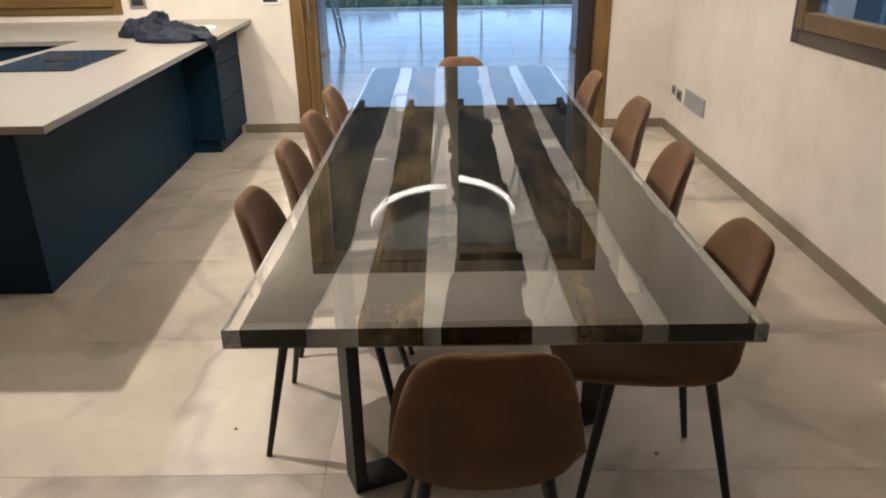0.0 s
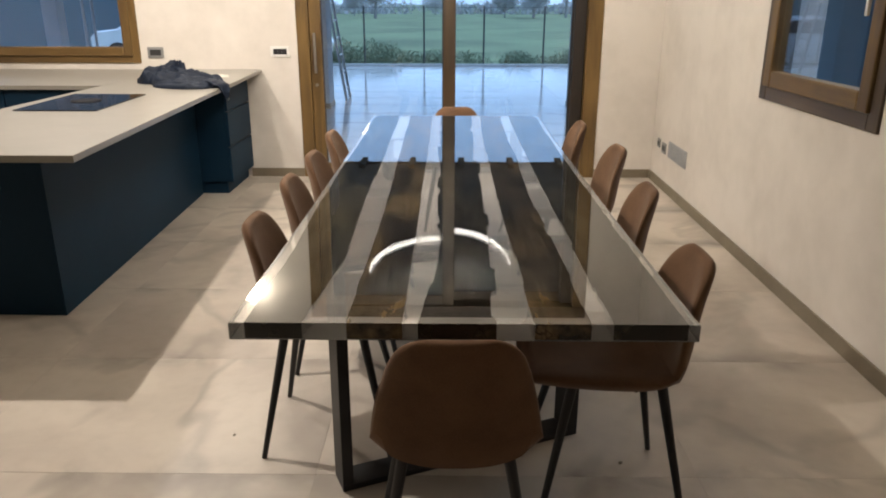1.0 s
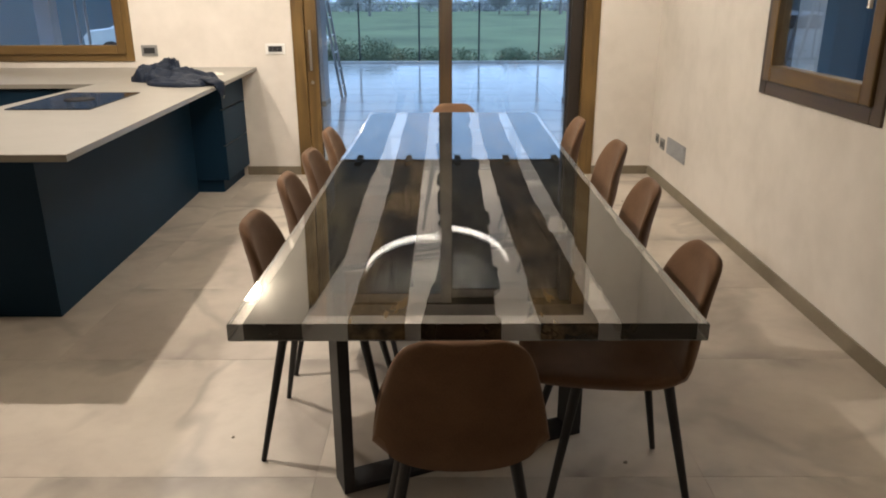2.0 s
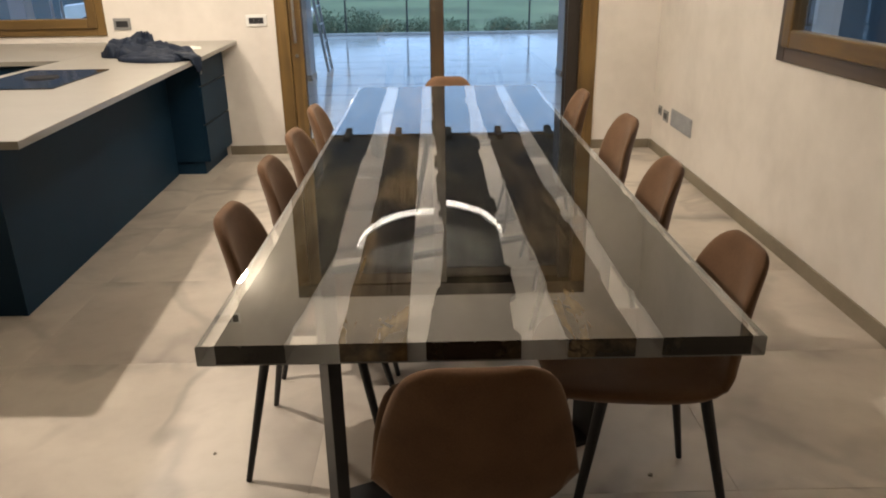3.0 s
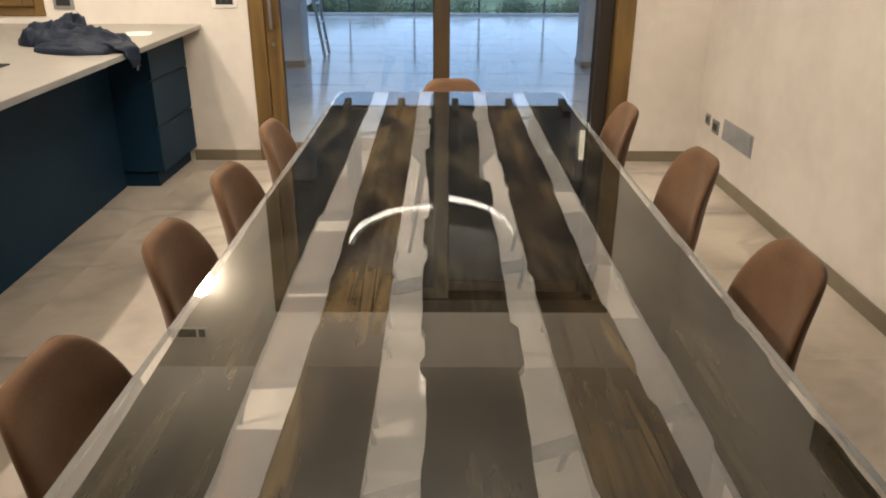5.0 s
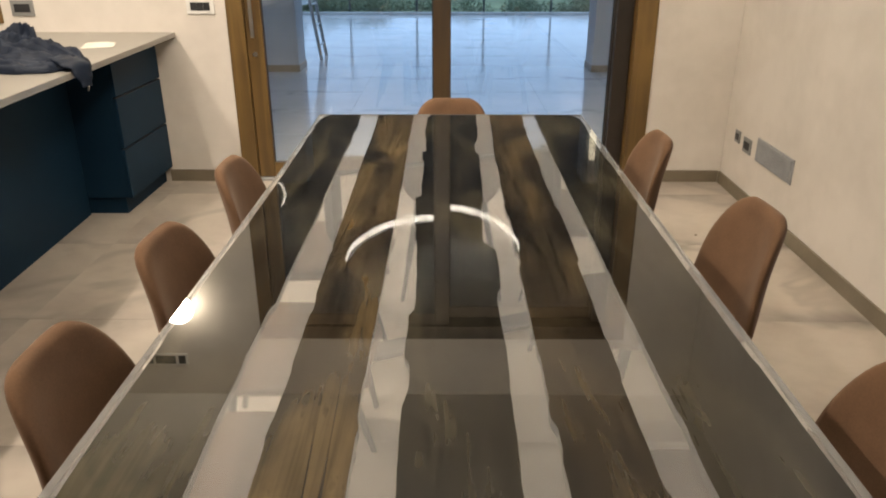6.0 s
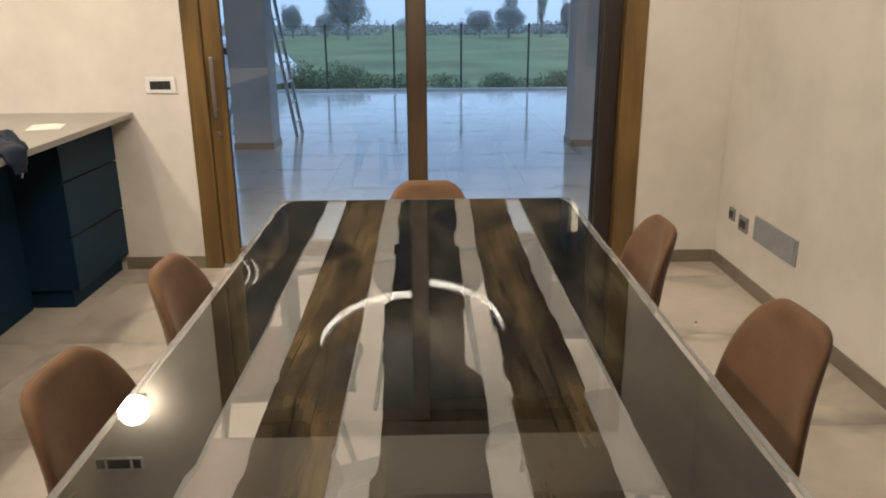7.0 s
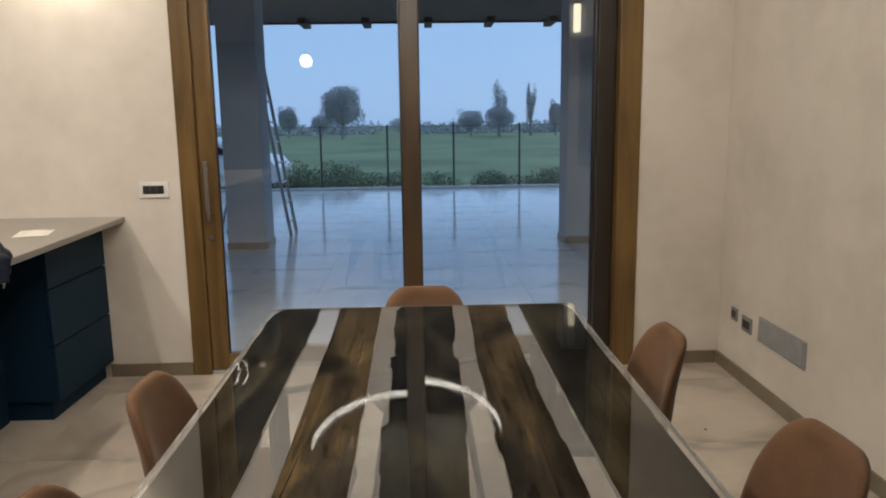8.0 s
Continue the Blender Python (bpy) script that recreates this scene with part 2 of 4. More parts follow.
# Same darkened oak for head and top rails: their shade is in the colour.
HEAD_SHADE = wood("oak_shaded_head", (0.028, 0.016, 0.007), (0.070, 0.041, 0.015), 0.45, "X", 1.2)
# Outer frame of window_2: darker than its lit sash, shade put into the oak.
WIN_SHADE = [wood("shaded_window_oak_" + a.lower(), (0.046, 0.031, 0.019), (0.100, 0.067, 0.038), 0.4, a, 1.2) for a in "ZY"]
PLANK = board("dark_bog_oak", (0.005, 0.005, 0.005), (0.017, 0.015, 0.011), (0.046, 0.039, 0.024), 0.45)
PLANK_GOLD = board("brown_old_oak", (0.012, 0.009, 0.006), (0.038, 0.028, 0.016), (0.108, 0.074, 0.034), 0.85)
RESIN = glass("milky_clear_resin", 1.5, (0.86, 0.85, 0.82))
RESIN.node_tree.nodes["Principled BSDF"].inputs["Transmission Weight"].default_value = 0.85
PANE = glass("window_glass", 1.5, (0.97, 0.99, 1.0))
NAVY = material("navy_lacquer", (0.007, 0.026, 0.050), 0.55, other=(0.006, 0.021, 0.042), scale=2, fine=200, bump=0.01, spec=0.12)
QUARTZ = material("cream_quartz", (0.24, 0.222, 0.19), 0.34, other=(0.215, 0.198, 0.168), scale=9, fine=260, bump=0.0)
HOB_GLASS = material("black_hob_glass", (0.012, 0.012, 0.014), 0.12, scale=3, bump=0)
SUEDE = material("tan_microfibre", (0.150, 0.084, 0.047), 0.9, other=(0.082, 0.045, 0.026), scale=7, fine=220, bump=0.03, spec=0.12, sheen=0.2)
BLACK_METAL = material("black_powder_coat", (0.012, 0.012, 0.014), 0.5, scale=20, fine=300, bump=0.03)
STEEL = material("brushed_steel", (0.55, 0.53, 0.50), 0.3, 1.0, scale=30, bump=0.02)
WHITE_PLASTIC = material("white_plastic", (0.72, 0.70, 0.66), 0.4, scale=10, bump=0)
BLACK_MATT = material("matt_black_enamel", (0.010, 0.010, 0.012), 0.7, scale=20, bump=0, spec=0.1)
DARK_PLASTIC = material("dark_plastic", (0.02, 0.02, 0.022), 0.45, scale=10, bump=0)
BROWN_DARK = material("dark_brown_channel", (0.020, 0.013, 0.008), 0.5, scale=10, bump=0.02)
GREY_GRILLE = material("grey_vent_metal", (0.33, 0.33, 0.33), 0.5, 0.2, scale=20, bump=0.02)
PAPER = material("white_paper", (0.64, 0.61, 0.53), 0.8, scale=20, bump=0.02)
JACKET = material("navy_jacket_cloth", (0.006, 0.011, 0.023), 0.6, other=(0.003, 0.006, 0.013), scale=9, fine=300, bump=0.1, spec=0.2)
PILLAR_PAINT = material("grey_render", (0.38, 0.42, 0.47), 0.85, other=(0.30, 0.34, 0.38), scale=2, fine=60, bump=0.15)
ROOF_WOOD = wood("dark_roof_boards", (0.018, 0.017, 0.017), (0.042, 0.038, 0.036), 0.7, "Y", 0.8)
ALU = material("aluminium", (0.4, 0.41, 0.42), 0.4, 0.8, scale=25, bump=0.02)
FENCE_METAL = material("dark_fence_paint", (0.03, 0.035, 0.035), 0.55, scale=15, bump=0.02)
ASPHALT = material("wet_asphalt", (0.045, 0.047, 0.05), 0.45, other=(0.03, 0.032, 0.035), scale=1.5, fine=60, bump=0.1)
# Grass paler than its own green, lightened to stand for misty air.
GRASS = material("hazy_field_grass", (0.24, 0.29, 0.16), 0.95, other=(0.15, 0.18, 0.11), scale=0.16, fine=2, bump=0.3, amount=0.9, spec=0.1)
SHRUB = material("shrub_leaves", (0.17, 0.22, 0.14), 0.9, other=(0.14, 0.17, 0.12), scale=3, bump=0, spec=0.1)
# Pale grey twigs: the haze over the field is mixed into their colour.
TWIGS = material("hazy_winter_twigs", (0.48, 0.48, 0.48), 0.9, other=(0.38, 0.38, 0.38), scale=2, bump=0, spec=0.1)
BARK = material("bark", (0.30, 0.29, 0.28), 0.95, scale=6, bump=0.2, spec=0.1)
CONCRETE = material("concrete_kerb", (0.5, 0.5, 0.48), 0.8, scale=6, bump=0.1)
CAR_PAINT = material("white_car_paint", (0.75, 0.76, 0.78), 0.25, scale=2, bump=0)
RUBBER = material("tyre_rubber", (0.02, 0.02, 0.02), 0.8, scale=20, bump=0.05)
LED = glow("led_strip", (1.0, 0.91, 0.78), 195.0)
BULB = glow("warm_bulb", (1.0, 0.90, 0.73), 55.0)
BULB_SOFT = glow("soft_warm_bulb", (1.0, 0.90, 0.73), 20.0)
BULB_OUT = glow("warm_outdoor_bulb", (1.0, 0.82, 0.55), 1.7)


# ---- building blocks ----
def finish(bm, name, mat, smooth=False):
    me = bpy.data.meshes.new(name)
    bmesh.ops.recalc_face_normals(bm, faces=bm.faces)
    bm.to_mesh(me)
    bm.free()
    me.materials.append(mat)
    if smooth:
        for p in me.polygons:
            p.use_smooth = True
    return me


def part(name, bm, mat, parent=None, label="", smooth=False):
    ob = new(name, finish(bm, name, mat, smooth))
    if parent is not None:
        ob.parent = parent
    return tagged(ob, label)


def thing(name, label, category, group="", kind="", place=None):
    ob = new(name)
    ob.empty_display_size = 0.1
    if place is not None:
        ob.matrix_basis = place
    return tagged(ob, label, category, group, kind)


def box(bm, lo, hi, bevel=0.0, m=None):
    """Add a box between two corners, with bevelled edges."""
    r = bmesh.ops.create_cube(bm, size=1)
    vs = r["verts"]
    lo, hi = Vector(lo), Vector(hi)
    for v in vs:
        v.co = Vector([lo[i] + (v.co[i] + 0.5) * (hi[i] - lo[i]) for i in range(3)])
    if bevel:
        es = list({e for v in vs for e in v.link_edges})
        g = bmesh.ops.bevel(bm, geom=es, offset=bevel, segments=2, affect="EDGES", profile=0.5)
        vs = list({v for v in g["verts"]} | {v for v in vs if v.is_valid})
    if m is not None:
        bmesh.ops.transform(bm, matrix=m, verts=vs)
    return bm


def boxed(lo, hi, bevel=0.0):
    return box(bmesh.new(), lo, hi, bevel)


def rod(bm, a, b, r0, r1=None, n=10):
    """Add a tapered round bar from a to b."""
    a, b = Vector(a), Vector(b)
    r1 = r0 if r1 is None else r1
    q = (b - a).to_track_quat("Z", "Y").to_matrix()
    rings = []
    for p, r in ((a, r0), (b, r1)):
        rings.append([bm.verts.new(p + q @ Vector((r * math.cos(k * math.tau / n), r * math.sin(k * math.tau / n), 0))) for k in range(n)])
    for k in range(n):
        bm.faces.new((rings[0][k], rings[0][(k + 1) % n], rings[1][(k + 1) % n], rings[1][k]))
    bm.faces.new(rings[0][::-1])
    bm.faces.new(rings[1])
    return bm


def prism(bm, outline, z0, z1):
    """Add an upright prism over a closed outline of (x, y)."""
    lo = [bm.verts.new((x, y, z0)) for x, y in outline]
    hi = [bm.verts.new((x, y, z1)) for x, y in outline]
    n = len(outline)
    for k in range(n):
        bm.faces.new((lo[k], lo[(k + 1) % n], hi[(k + 1) % n], hi[k]))
    bm.faces.new(lo[::-1])
    bm.faces.new(hi)
    return bm


def wall(name, axis, at, thick, a0, a1, z0, z1, holes, mat, label):
    """A wall of blocks round its openings; axis 'y': it runs along x at y = at. holes: (a0, a1, z0, z1)."""
    bm = bmesh.new()

    def block(p0, p1, q0, q1):
        if p1 - p0 > 1e-4 and q1 - q0 > 1e-4:
            if axis == "y":
                box(bm, (p0, at, q0), (p1, at + thick, q1))
            else:
                box(bm, (at, p0, q0), (at + thick, p1, q1))
    x = a0
    for h0, h1, s0, s1 in sorted(holes):
        block(x, h0, z0, z1)
        block(h0, h1, z0, s0)
        block(h0, h1, s1, z1)
        x = h1
    block(x, a1, z0, z1)
    return tagged(part(name, bm, mat), label, "wall", kind="structure")

# ---- the room ----
BACK, RIGHT, LEFT, REAR, TOP = 6.05, 1.70, -4.70, -6.20, 3.12
ASKEW = pose(RIGHT, 2.6, 0, 0, 0, -0.69) @ pose(-RIGHT, -2.6, 0)
DOOR = (-1.33, 1.235, 0.0, 2.66)
WIN_L = (-4.25, -2.67, 0.98, 2.25)
WIN_R = (2.64, 3.87, 0.965, 2.25)
wall("wall_north", "y", BACK, 0.34, LEFT - 0.3, RIGHT + 0.3, -0.1, TOP + 0.2, [DOOR, WIN_L], PLASTER, "cream rough plaster wall with a sliding door and a window")
wall("wall_east", "x", RIGHT, 0.30, REAR - 0.3, BACK - 0.004, -0.1, TOP + 0.2, [WIN_R], PLASTER, "cream rough plaster wall with a small wooden window").matrix_basis = ASKEW
wall("wall_west", "x", LEFT - 0.3, 0.30, REAR - 0.3, BACK, -0.1, TOP + 0.2, [], PLASTER, "plain cream plaster wall of the kitchen")
wall("wall_south", "y", REAR - 0.3, 0.30, LEFT, RIGHT, -0.1, TOP + 0.2, [], PLASTER, "plain cream plaster wall at the rear")
tagged(part("ceiling", boxed((LEFT, REAR, TOP), (RIGHT + 0.06, BACK, TOP + 0.2)), CEILING), "plain cream painted ceiling", "ceiling", kind="structure")
floor = tagged(part("floor", boxed((LEFT, REAR, -0.1), (RIGHT + 0.06, BACK + 0.34, -0.004)), GROUT), "greige concrete-look porcelain tile floor with thin joints", "floor", kind="structure")

bm = boxed((DOOR[1] + 0.002, BACK - 0.012, 0), (RIGHT + 0.028, BACK, 0.075), 0.002)
tagged(part("baseboard_1", bm, SKIRT), "low brown-grey tile skirting along the plaster", "skirting", kind="structure")
bm = boxed((-1.80, BACK - 0.012, 0), (DOOR[0] - 0.002, BACK, 0.075), 0.002)
tagged(part("baseboard_2", bm, SKIRT), "short brown-grey tile skirting between cabinet and door", "skirting", kind="structure")
bm = boxed((RIGHT - 0.012, REAR, 0), (RIGHT, BACK - 0.012, 0.075), 0.002)
tagged(part("baseboard_3", bm, SKIRT), "long brown-grey tile skirting under the plaster", "skirting", kind="structure").matrix_basis = ASKEW

# sliding door
door = thing("door_1", "large sliding door of brown stained wood with two glass panes", "door", kind="structure")
FY = BACK - 0.015
part("jamb", boxed((-1.33, FY, 0), (-1.228, FY + 0.20, 2.56), 0.004), FRAME_WOOD, door)
part("jamb", boxed((1.112, FY, 0), (1.235, FY + 0.20, 2.56), 0.004), FRAME_WOOD, door)
part("head", boxed((-1.33, FY, 2.56), (1.235, FY + 0.20, 2.66), 0.004), HEAD_SHADE, door)
part("threshold", boxed((-1.228, FY + 0.01, 0.0), (1.112, FY + 0.20, 0.022), 0.004), ALU, door)


def leaf(x0, x1, s0, s1, y, lean, mats):
    """One glazed leaf: stiles s0 and s1 wide."""
    part("stile", boxed((x0, y, 0.024), (x0 + s0, y + 0.055, 2.558), 0.006), mats[0], door)
    part("stile", boxed((x1 - s1, y, 0.024), (x1, y + 0.055, 2.558), 0.006), mats[1], door)
    part("rail", boxed((x0 + s0, y + 0.002, 0.024), (x1 - s1, y + 0.053, 0.12), 0.006), FRAME_WOOD_H, door)
    part("rail", boxed((x0 + s0, y + 0.002, 2.47), (x1 - s1, y + 0.053, 2.558), 0.006), HEAD_SHADE, door)
    for depth in (0.016, 0.038):
        g = part("pane", boxed((x0 + s0, -0.002, -1.175), (x1 - s1, 0.002, 1.175)), PANE, door)
        g.matrix_basis = pose(0, y + depth, 1.295, lean)
        g.visible_shadow = False
    for gx in (x0 + s0, x1 - s1 - 0.008):
        part("gasket", boxed((gx, y + 0.014, 0.12), (gx + 0.008, y + 0.021, 2.47)), DARK_PLASTIC, door)


# Stiles away from the lamp take the oak with shade painted in.
leaf(-1.226, 0.005, 0.100, 0.104, FY + 0.02, 0.27, (FRAME_WOOD, FRAME_SHADE))
leaf(-0.095, 1.110, 0.095, 0.108, FY + 0.13, 0.0, (FRAME_SHADE, SHADE_STILE))
bm = boxed((-1.192, FY - 0.020, 0.90), (-1.172, FY - 0.006, 1.23), 0.004)
for z in (0.94, 1.19):
    rod(bm, (-1.182, FY - 0.010, z), (-1.182, FY + 0.022, z), 0.006)
part("pull_handle", bm, STEEL, door, "slim brushed steel pull handle")
bm = rod(bmesh.new(), (-1.182, FY + 0.012, 0.80), (-1.182, FY + 0.022, 0.80), 0.014, n=16)
part("lock_cylinder", bm, STEEL, door)


def window(name, label, axis, at, a0, a1, z0, z1, outer, sash, mats, inner):
    """A wooden window: outer frame, sash, pane, sill rail. Into the wall along +axis."""
    w = thing(name, label, "window", kind="structure")

    def bar(nm, p0, p1, q0, q1, d0, d1, mat, bev=0.005):
        lo, hi = ((p0, at + d0, q0), (p1, at + d1, q1)) if axis == "y" else ((at + d0, p0, q0), (at + d1, p1, q1))
        return part(nm, boxed(lo, hi, bev), mat, w)
    vert, horiz = mats
    bar("window_frame", a0, a0 + outer, z0, z1, -0.012, 0.12, vert)
    bar("window_frame", a1 - outer, a1, z0, z1, -0.012, 0.12, vert)
    bar("window_frame", a0 + outer, a1 - outer, z0, z0 + outer, -0.012, 0.12, horiz)
    bar("window_frame", a0 + outer, a1 - outer, z1 - outer, z1, -0.012, 0.12, horiz)
    b0, b1, c0, c1 = a0 + outer - 0.012, a1 - outer + 0.012, z0 + outer - 0.012, z1 - outer + 0.012
    vert, horiz = inner
    bar("sash", b0, b0 + sash, c0, c1, -0.03, 0.05, vert, 0.008)
    bar("sash", b1 - sash, b1, c0, c1, -0.03, 0.05, vert, 0.008)
    bar("sash", b0 + sash, b1 - sash, c0, c0 + sash, -0.029, 0.05, horiz, 0.008)
    bar("sash", b0 + sash, b1 - sash, c1 - sash, c1, -0.029, 0.05, horiz, 0.008)
    g = bar("pane", b0 + sash - 0.005, b1 - sash + 0.005, c0 + sash - 0.005, c1 - sash + 0.005, 0.006, 0.014, PANE, 0)
    g.visible_shadow = False
    return w


window("window_1", "brown stained wooden kitchen window above the worktop", "y", BACK, *WIN_L, 0.07, 0.075, (FRAME_WOOD, FRAME_WOOD_H), (FRAME_WOOD, FRAME_WOOD_H))
win = window("window_2", "small brown wooden window in the long plaster wall", "x", RIGHT, *WIN_R, 0.085, 0.085, WIN_SHADE, (FRAME_WOOD, FRAME_WOOD_Y))
win.matrix_basis = ASKEW
bm = boxed((RIGHT - 0.075, 2.755, 1.42), (RIGHT - 0.060, 2.775, 1.53), 0.003)
rod(bm, (RIGHT - 0.06, 2.765, 1.50), (RIGHT - 0.028, 2.765, 1.50), 0.008)
part("handle", bm, WHITE_PLASTIC, win, "pale lever handle")


# ---- chairs ----
def shell_mesh():
    """A padded shell: seat and back in one sweep, open at the sides, edges turned up."""
    prof = [(0.245, 0.425, 0.120), (0.235, 0.448, 0.165), (0.17, 0.456, 0.200), (0.06, 0.452, 0.212), (-0.05, 0.448, 0.212), (-0.115, 0.450, 0.210),
            (-0.166, 0.468, 0.207), (-0.197, 0.512, 0.201), (-0.216, 0.580, 0.190), (-0.230, 0.650, 0.174), (-0.244, 0.705, 0.158), (-0.251, 0.748, 0.141), (-0.256, 0.776, 0.118), (-0.258, 0.794, 0.082)]
    n, nu = len(prof), 12
    bm = bmesh.new()
    front, rear = [], []
    for i, (y, z, w) in enumerate(prof):
        y0, z0, _ = prof[max(i - 1, 0)]
        y1, z1, _ = prof[min(i + 1, n - 1)]
        d = Vector((0, y1 - y0, z1 - z0)).normalized()
        nrm = Vector((0, d.z, -d.y))
        if nrm.z < 0 and i < 5:
            nrm = -nrm
        if i >= 5 and nrm.y < 0:
            nrm = -nrm
        f, b = [], []
        for k in range(nu + 1):
            u = -1 + 2 * k / nu
            lift = 0.058 * abs(u) ** 2.2 * (0.3, 0.45, 0.55, 0.55, 0.55, 0.5, 0.5, 0.68, 0.85, 0.86, 0.72, 0.48, 0.24, 0.06)[i]
            thick = 0.020 * (1 - abs(u) ** 6 * 0.6)
            if i in (0, n - 1):
                thick *= 0.55
            p = Vector((u * w, y, z)) + nrm * lift
            f.append(bm.verts.new(p + nrm * thick))
            belly = 0.034 * (1 - abs(u) ** 3) * (0.15, 0.55, 0.9, 1, 1, 0.95, 0.7, 0.3, 0.1, 0, 0, 0, 0, 0)[i]
            b.append(bm.verts.new(p - nrm * (thick + belly)))
        front.append(f)
        rear.append(b)
    for i in range(n - 1):
        for k in range(nu):
            bm.faces.new((front[i][k], front[i][k + 1], front[i + 1][k + 1], front[i + 1][k]))
            bm.faces.new((rear[i][k + 1], rear[i][k], rear[i + 1][k], rear[i + 1][k + 1]))
        bm.faces.new((front[i][0], front[i + 1][0], rear[i + 1][0], rear[i][0]))
        bm.faces.new((front[i + 1][nu], front[i][nu], rear[i][nu], rear[i + 1][nu]))
    for k in range(nu):
        bm.faces.new((front[0][k + 1], front[0][k], rear[0][k], rear[0][k + 1]))
        bm.faces.new((front[-1][k], front[-1][k + 1], rear[-1][k + 1], rear[-1][k]))
    return bm


def split_shell(low):
    """The seat (low) or the backrest of the shell."""
    bm = shell_mesh()
    bmesh.ops.recalc_face_normals(bm, faces=bm.faces)
    drop = [f for f in bm.faces if (f.calc_center_median().z > 0.50 or f.calc_center_median().y < -0.185) == low]
    bmesh.ops.delete(bm, geom=drop, context="FACES")
    return bm


def dining_chair():
    c = thing("dining_chair", "tan microfibre shell chair with black tapered metal legs", "chair", "chairs round the table")
    for nm, low in (("seat", True), ("backrest", False)):
        ob = part(nm, split_shell(low), SUEDE, c, smooth=True)
        sub = ob.modifiers.new("round", "SUBSURF")
        sub.levels = sub.render_levels = 1
    for sx in (-1, 1):
        for sy in (-1, 1):
            part("leg", rod(bmesh.new(), (sx * 0.125, sy * 0.125 - 0.01, 0.445), (sx * 0.205, sy * 0.215 - 0.005, 0.0), 0.0155, 0.009, 12), BLACK_METAL, c, smooth=False)
    bm = boxed((-0.05, -0.10, 0.392), (0.05, 0.09, 0.404), 0.003)
    part("seat_bracket", bm, BLACK_METAL, c)
    return c


SEATS = [(0.437, 1.66, 90), (0.50, 2.47, 88), (0.565, 3.29, 92), (0.505, 4.07, 90),
         (-0.44, 2.00, -90), (-0.45, 2.59, -89), (-0.445, 3.09, -92), (-0.45, 3.71, -90),
         (0.005, 4.475, 180), (-0.018, 1.325, 1)]
chair = dining_chair()
chair.matrix_basis = pose(SEATS[0][0], SEATS[0][1], 0, 0, 0, SEATS[0][2])
for x, y, a in SEATS[1:]:
    copy_thing(chair, pose(x, y, 0, 0, 0, a))

# ---- resin table ----
TX0, TX1, TY0, TY1, TZ0, TZ1 = -0.55, 0.55, 1.23, 4.55, 0.716, 0.760
table = thing("dining_table", "long clear resin dining table with embedded dark old wood planks", "table")


def sag(y):
    """The long slab hangs a little between its two frames."""
    u = max(0.0, abs(y - 2.9) - 0.3)
    return 0.0075 * u * u - 0.0137


bm = bmesh.new()
rows = []
for k in range(61):
    y = TY0 + (TY1 - TY0) * k / 60
    dz, e = sag(y), 0.0025
    ring_pts = [(TX0, TZ0 + e), (TX0 + e, TZ0), (TX1 - e, TZ0), (TX1, TZ0 + e), (TX1, TZ1 - 0.0006 - e), (TX1 - e, TZ1 - 0.0006), (TX0 + e, TZ1 - 0.0006), (TX0, TZ1 - 0.0006 - e)]
    rows.append([bm.verts.new((px, y, pz + dz)) for px, pz in ring_pts])
for a, b in zip(rows, rows[1:]):
    for q in range(8):
        bm.faces.new((a[q], a[(q + 1) % 8], b[(q + 1) % 8], b[q]))
bm.faces.new(rows[0])
bm.faces.new(rows[-1][::-1])
slab = part("tabletop", bm, RESIN, table, "thick milky clear resin slab, glossy")


def drift(knots, y):
    """The line of a board's edge through a few knots of (y, x)."""
    for (ya, xa), (yb, xb) in zip(knots, knots[1:]):
        if y <= yb:
            return xa + (xb - xa) * max(0.0, y - ya) / (yb - ya)
    return knots[-1][1]


def plank(left, right, rough_l, rough_r, seed, end_l=0.0, end_r=0.0):
    """A board in the resin with live edges."""
    n = 130
    rnd = random.Random(seed)
    ls, rs, l, r = [], [], 0.0, 0.0
    for k in range(n + 1):
        y = TY0 - 0.0006 + (TY1 - TY0 - 0.010) * k / n
        wob = noise.noise((y * 1.3, seed * 3.1, 0)) * 0.5 + noise.noise((y * 5.5, seed * 1.7, 2)) * 0.3 + noise.noise((y * 17, seed, 5)) * 0.2
        wob2 = noise.noise((y * 1.3, seed * 3.1, 9)) * 0.5 + noise.noise((y * 5.5, seed * 1.7, 7)) * 0.3 + noise.noise((y * 17, seed, 3)) * 0.2
        if rnd.random() < 0.16:
            l = rnd.uniform(-1, 1) * rough_l * 0.8
        if rnd.random() < 0.16:
            r = rnd.uniform(-1, 1) * rough_r * 0.8
        near_end = max(0.0, 1 - (TY1 - 0.012 - y) / 0.10) ** 2
        ls.append((drift(left, y) + wob * rough_l + l + end_l * near_end, y))
        rs.append((drift(right, y) + wob2 * rough_r + r - end_r * near_end, y))
    bm = bmesh.new()
    rows = []
    for (xl, y), (xr, _) in zip(ls, rs):
        row = []
        for q in range(7):
            f = q / 6
            x = xl + (xr - xl) * f
            row.append(bm.verts.new((x, y, TZ1 + sag(y))))
        low = [bm.verts.new((xr, y, TZ0 + 0.004 + sag(y))), bm.verts.new((xl, y, TZ0 + 0.004 + sag(y)))]
        rows.append(row + low)
    m = len(rows[0])
    for a, b in zip(rows, rows[1:]):
        for q in range(m):
            bm.faces.new((a[q], a[(q + 1) % m], b[(q + 1) % m], b[q]))
    bm.faces.new(rows[0])
    bm.faces.new(rows[-1][::-1])
    return bm


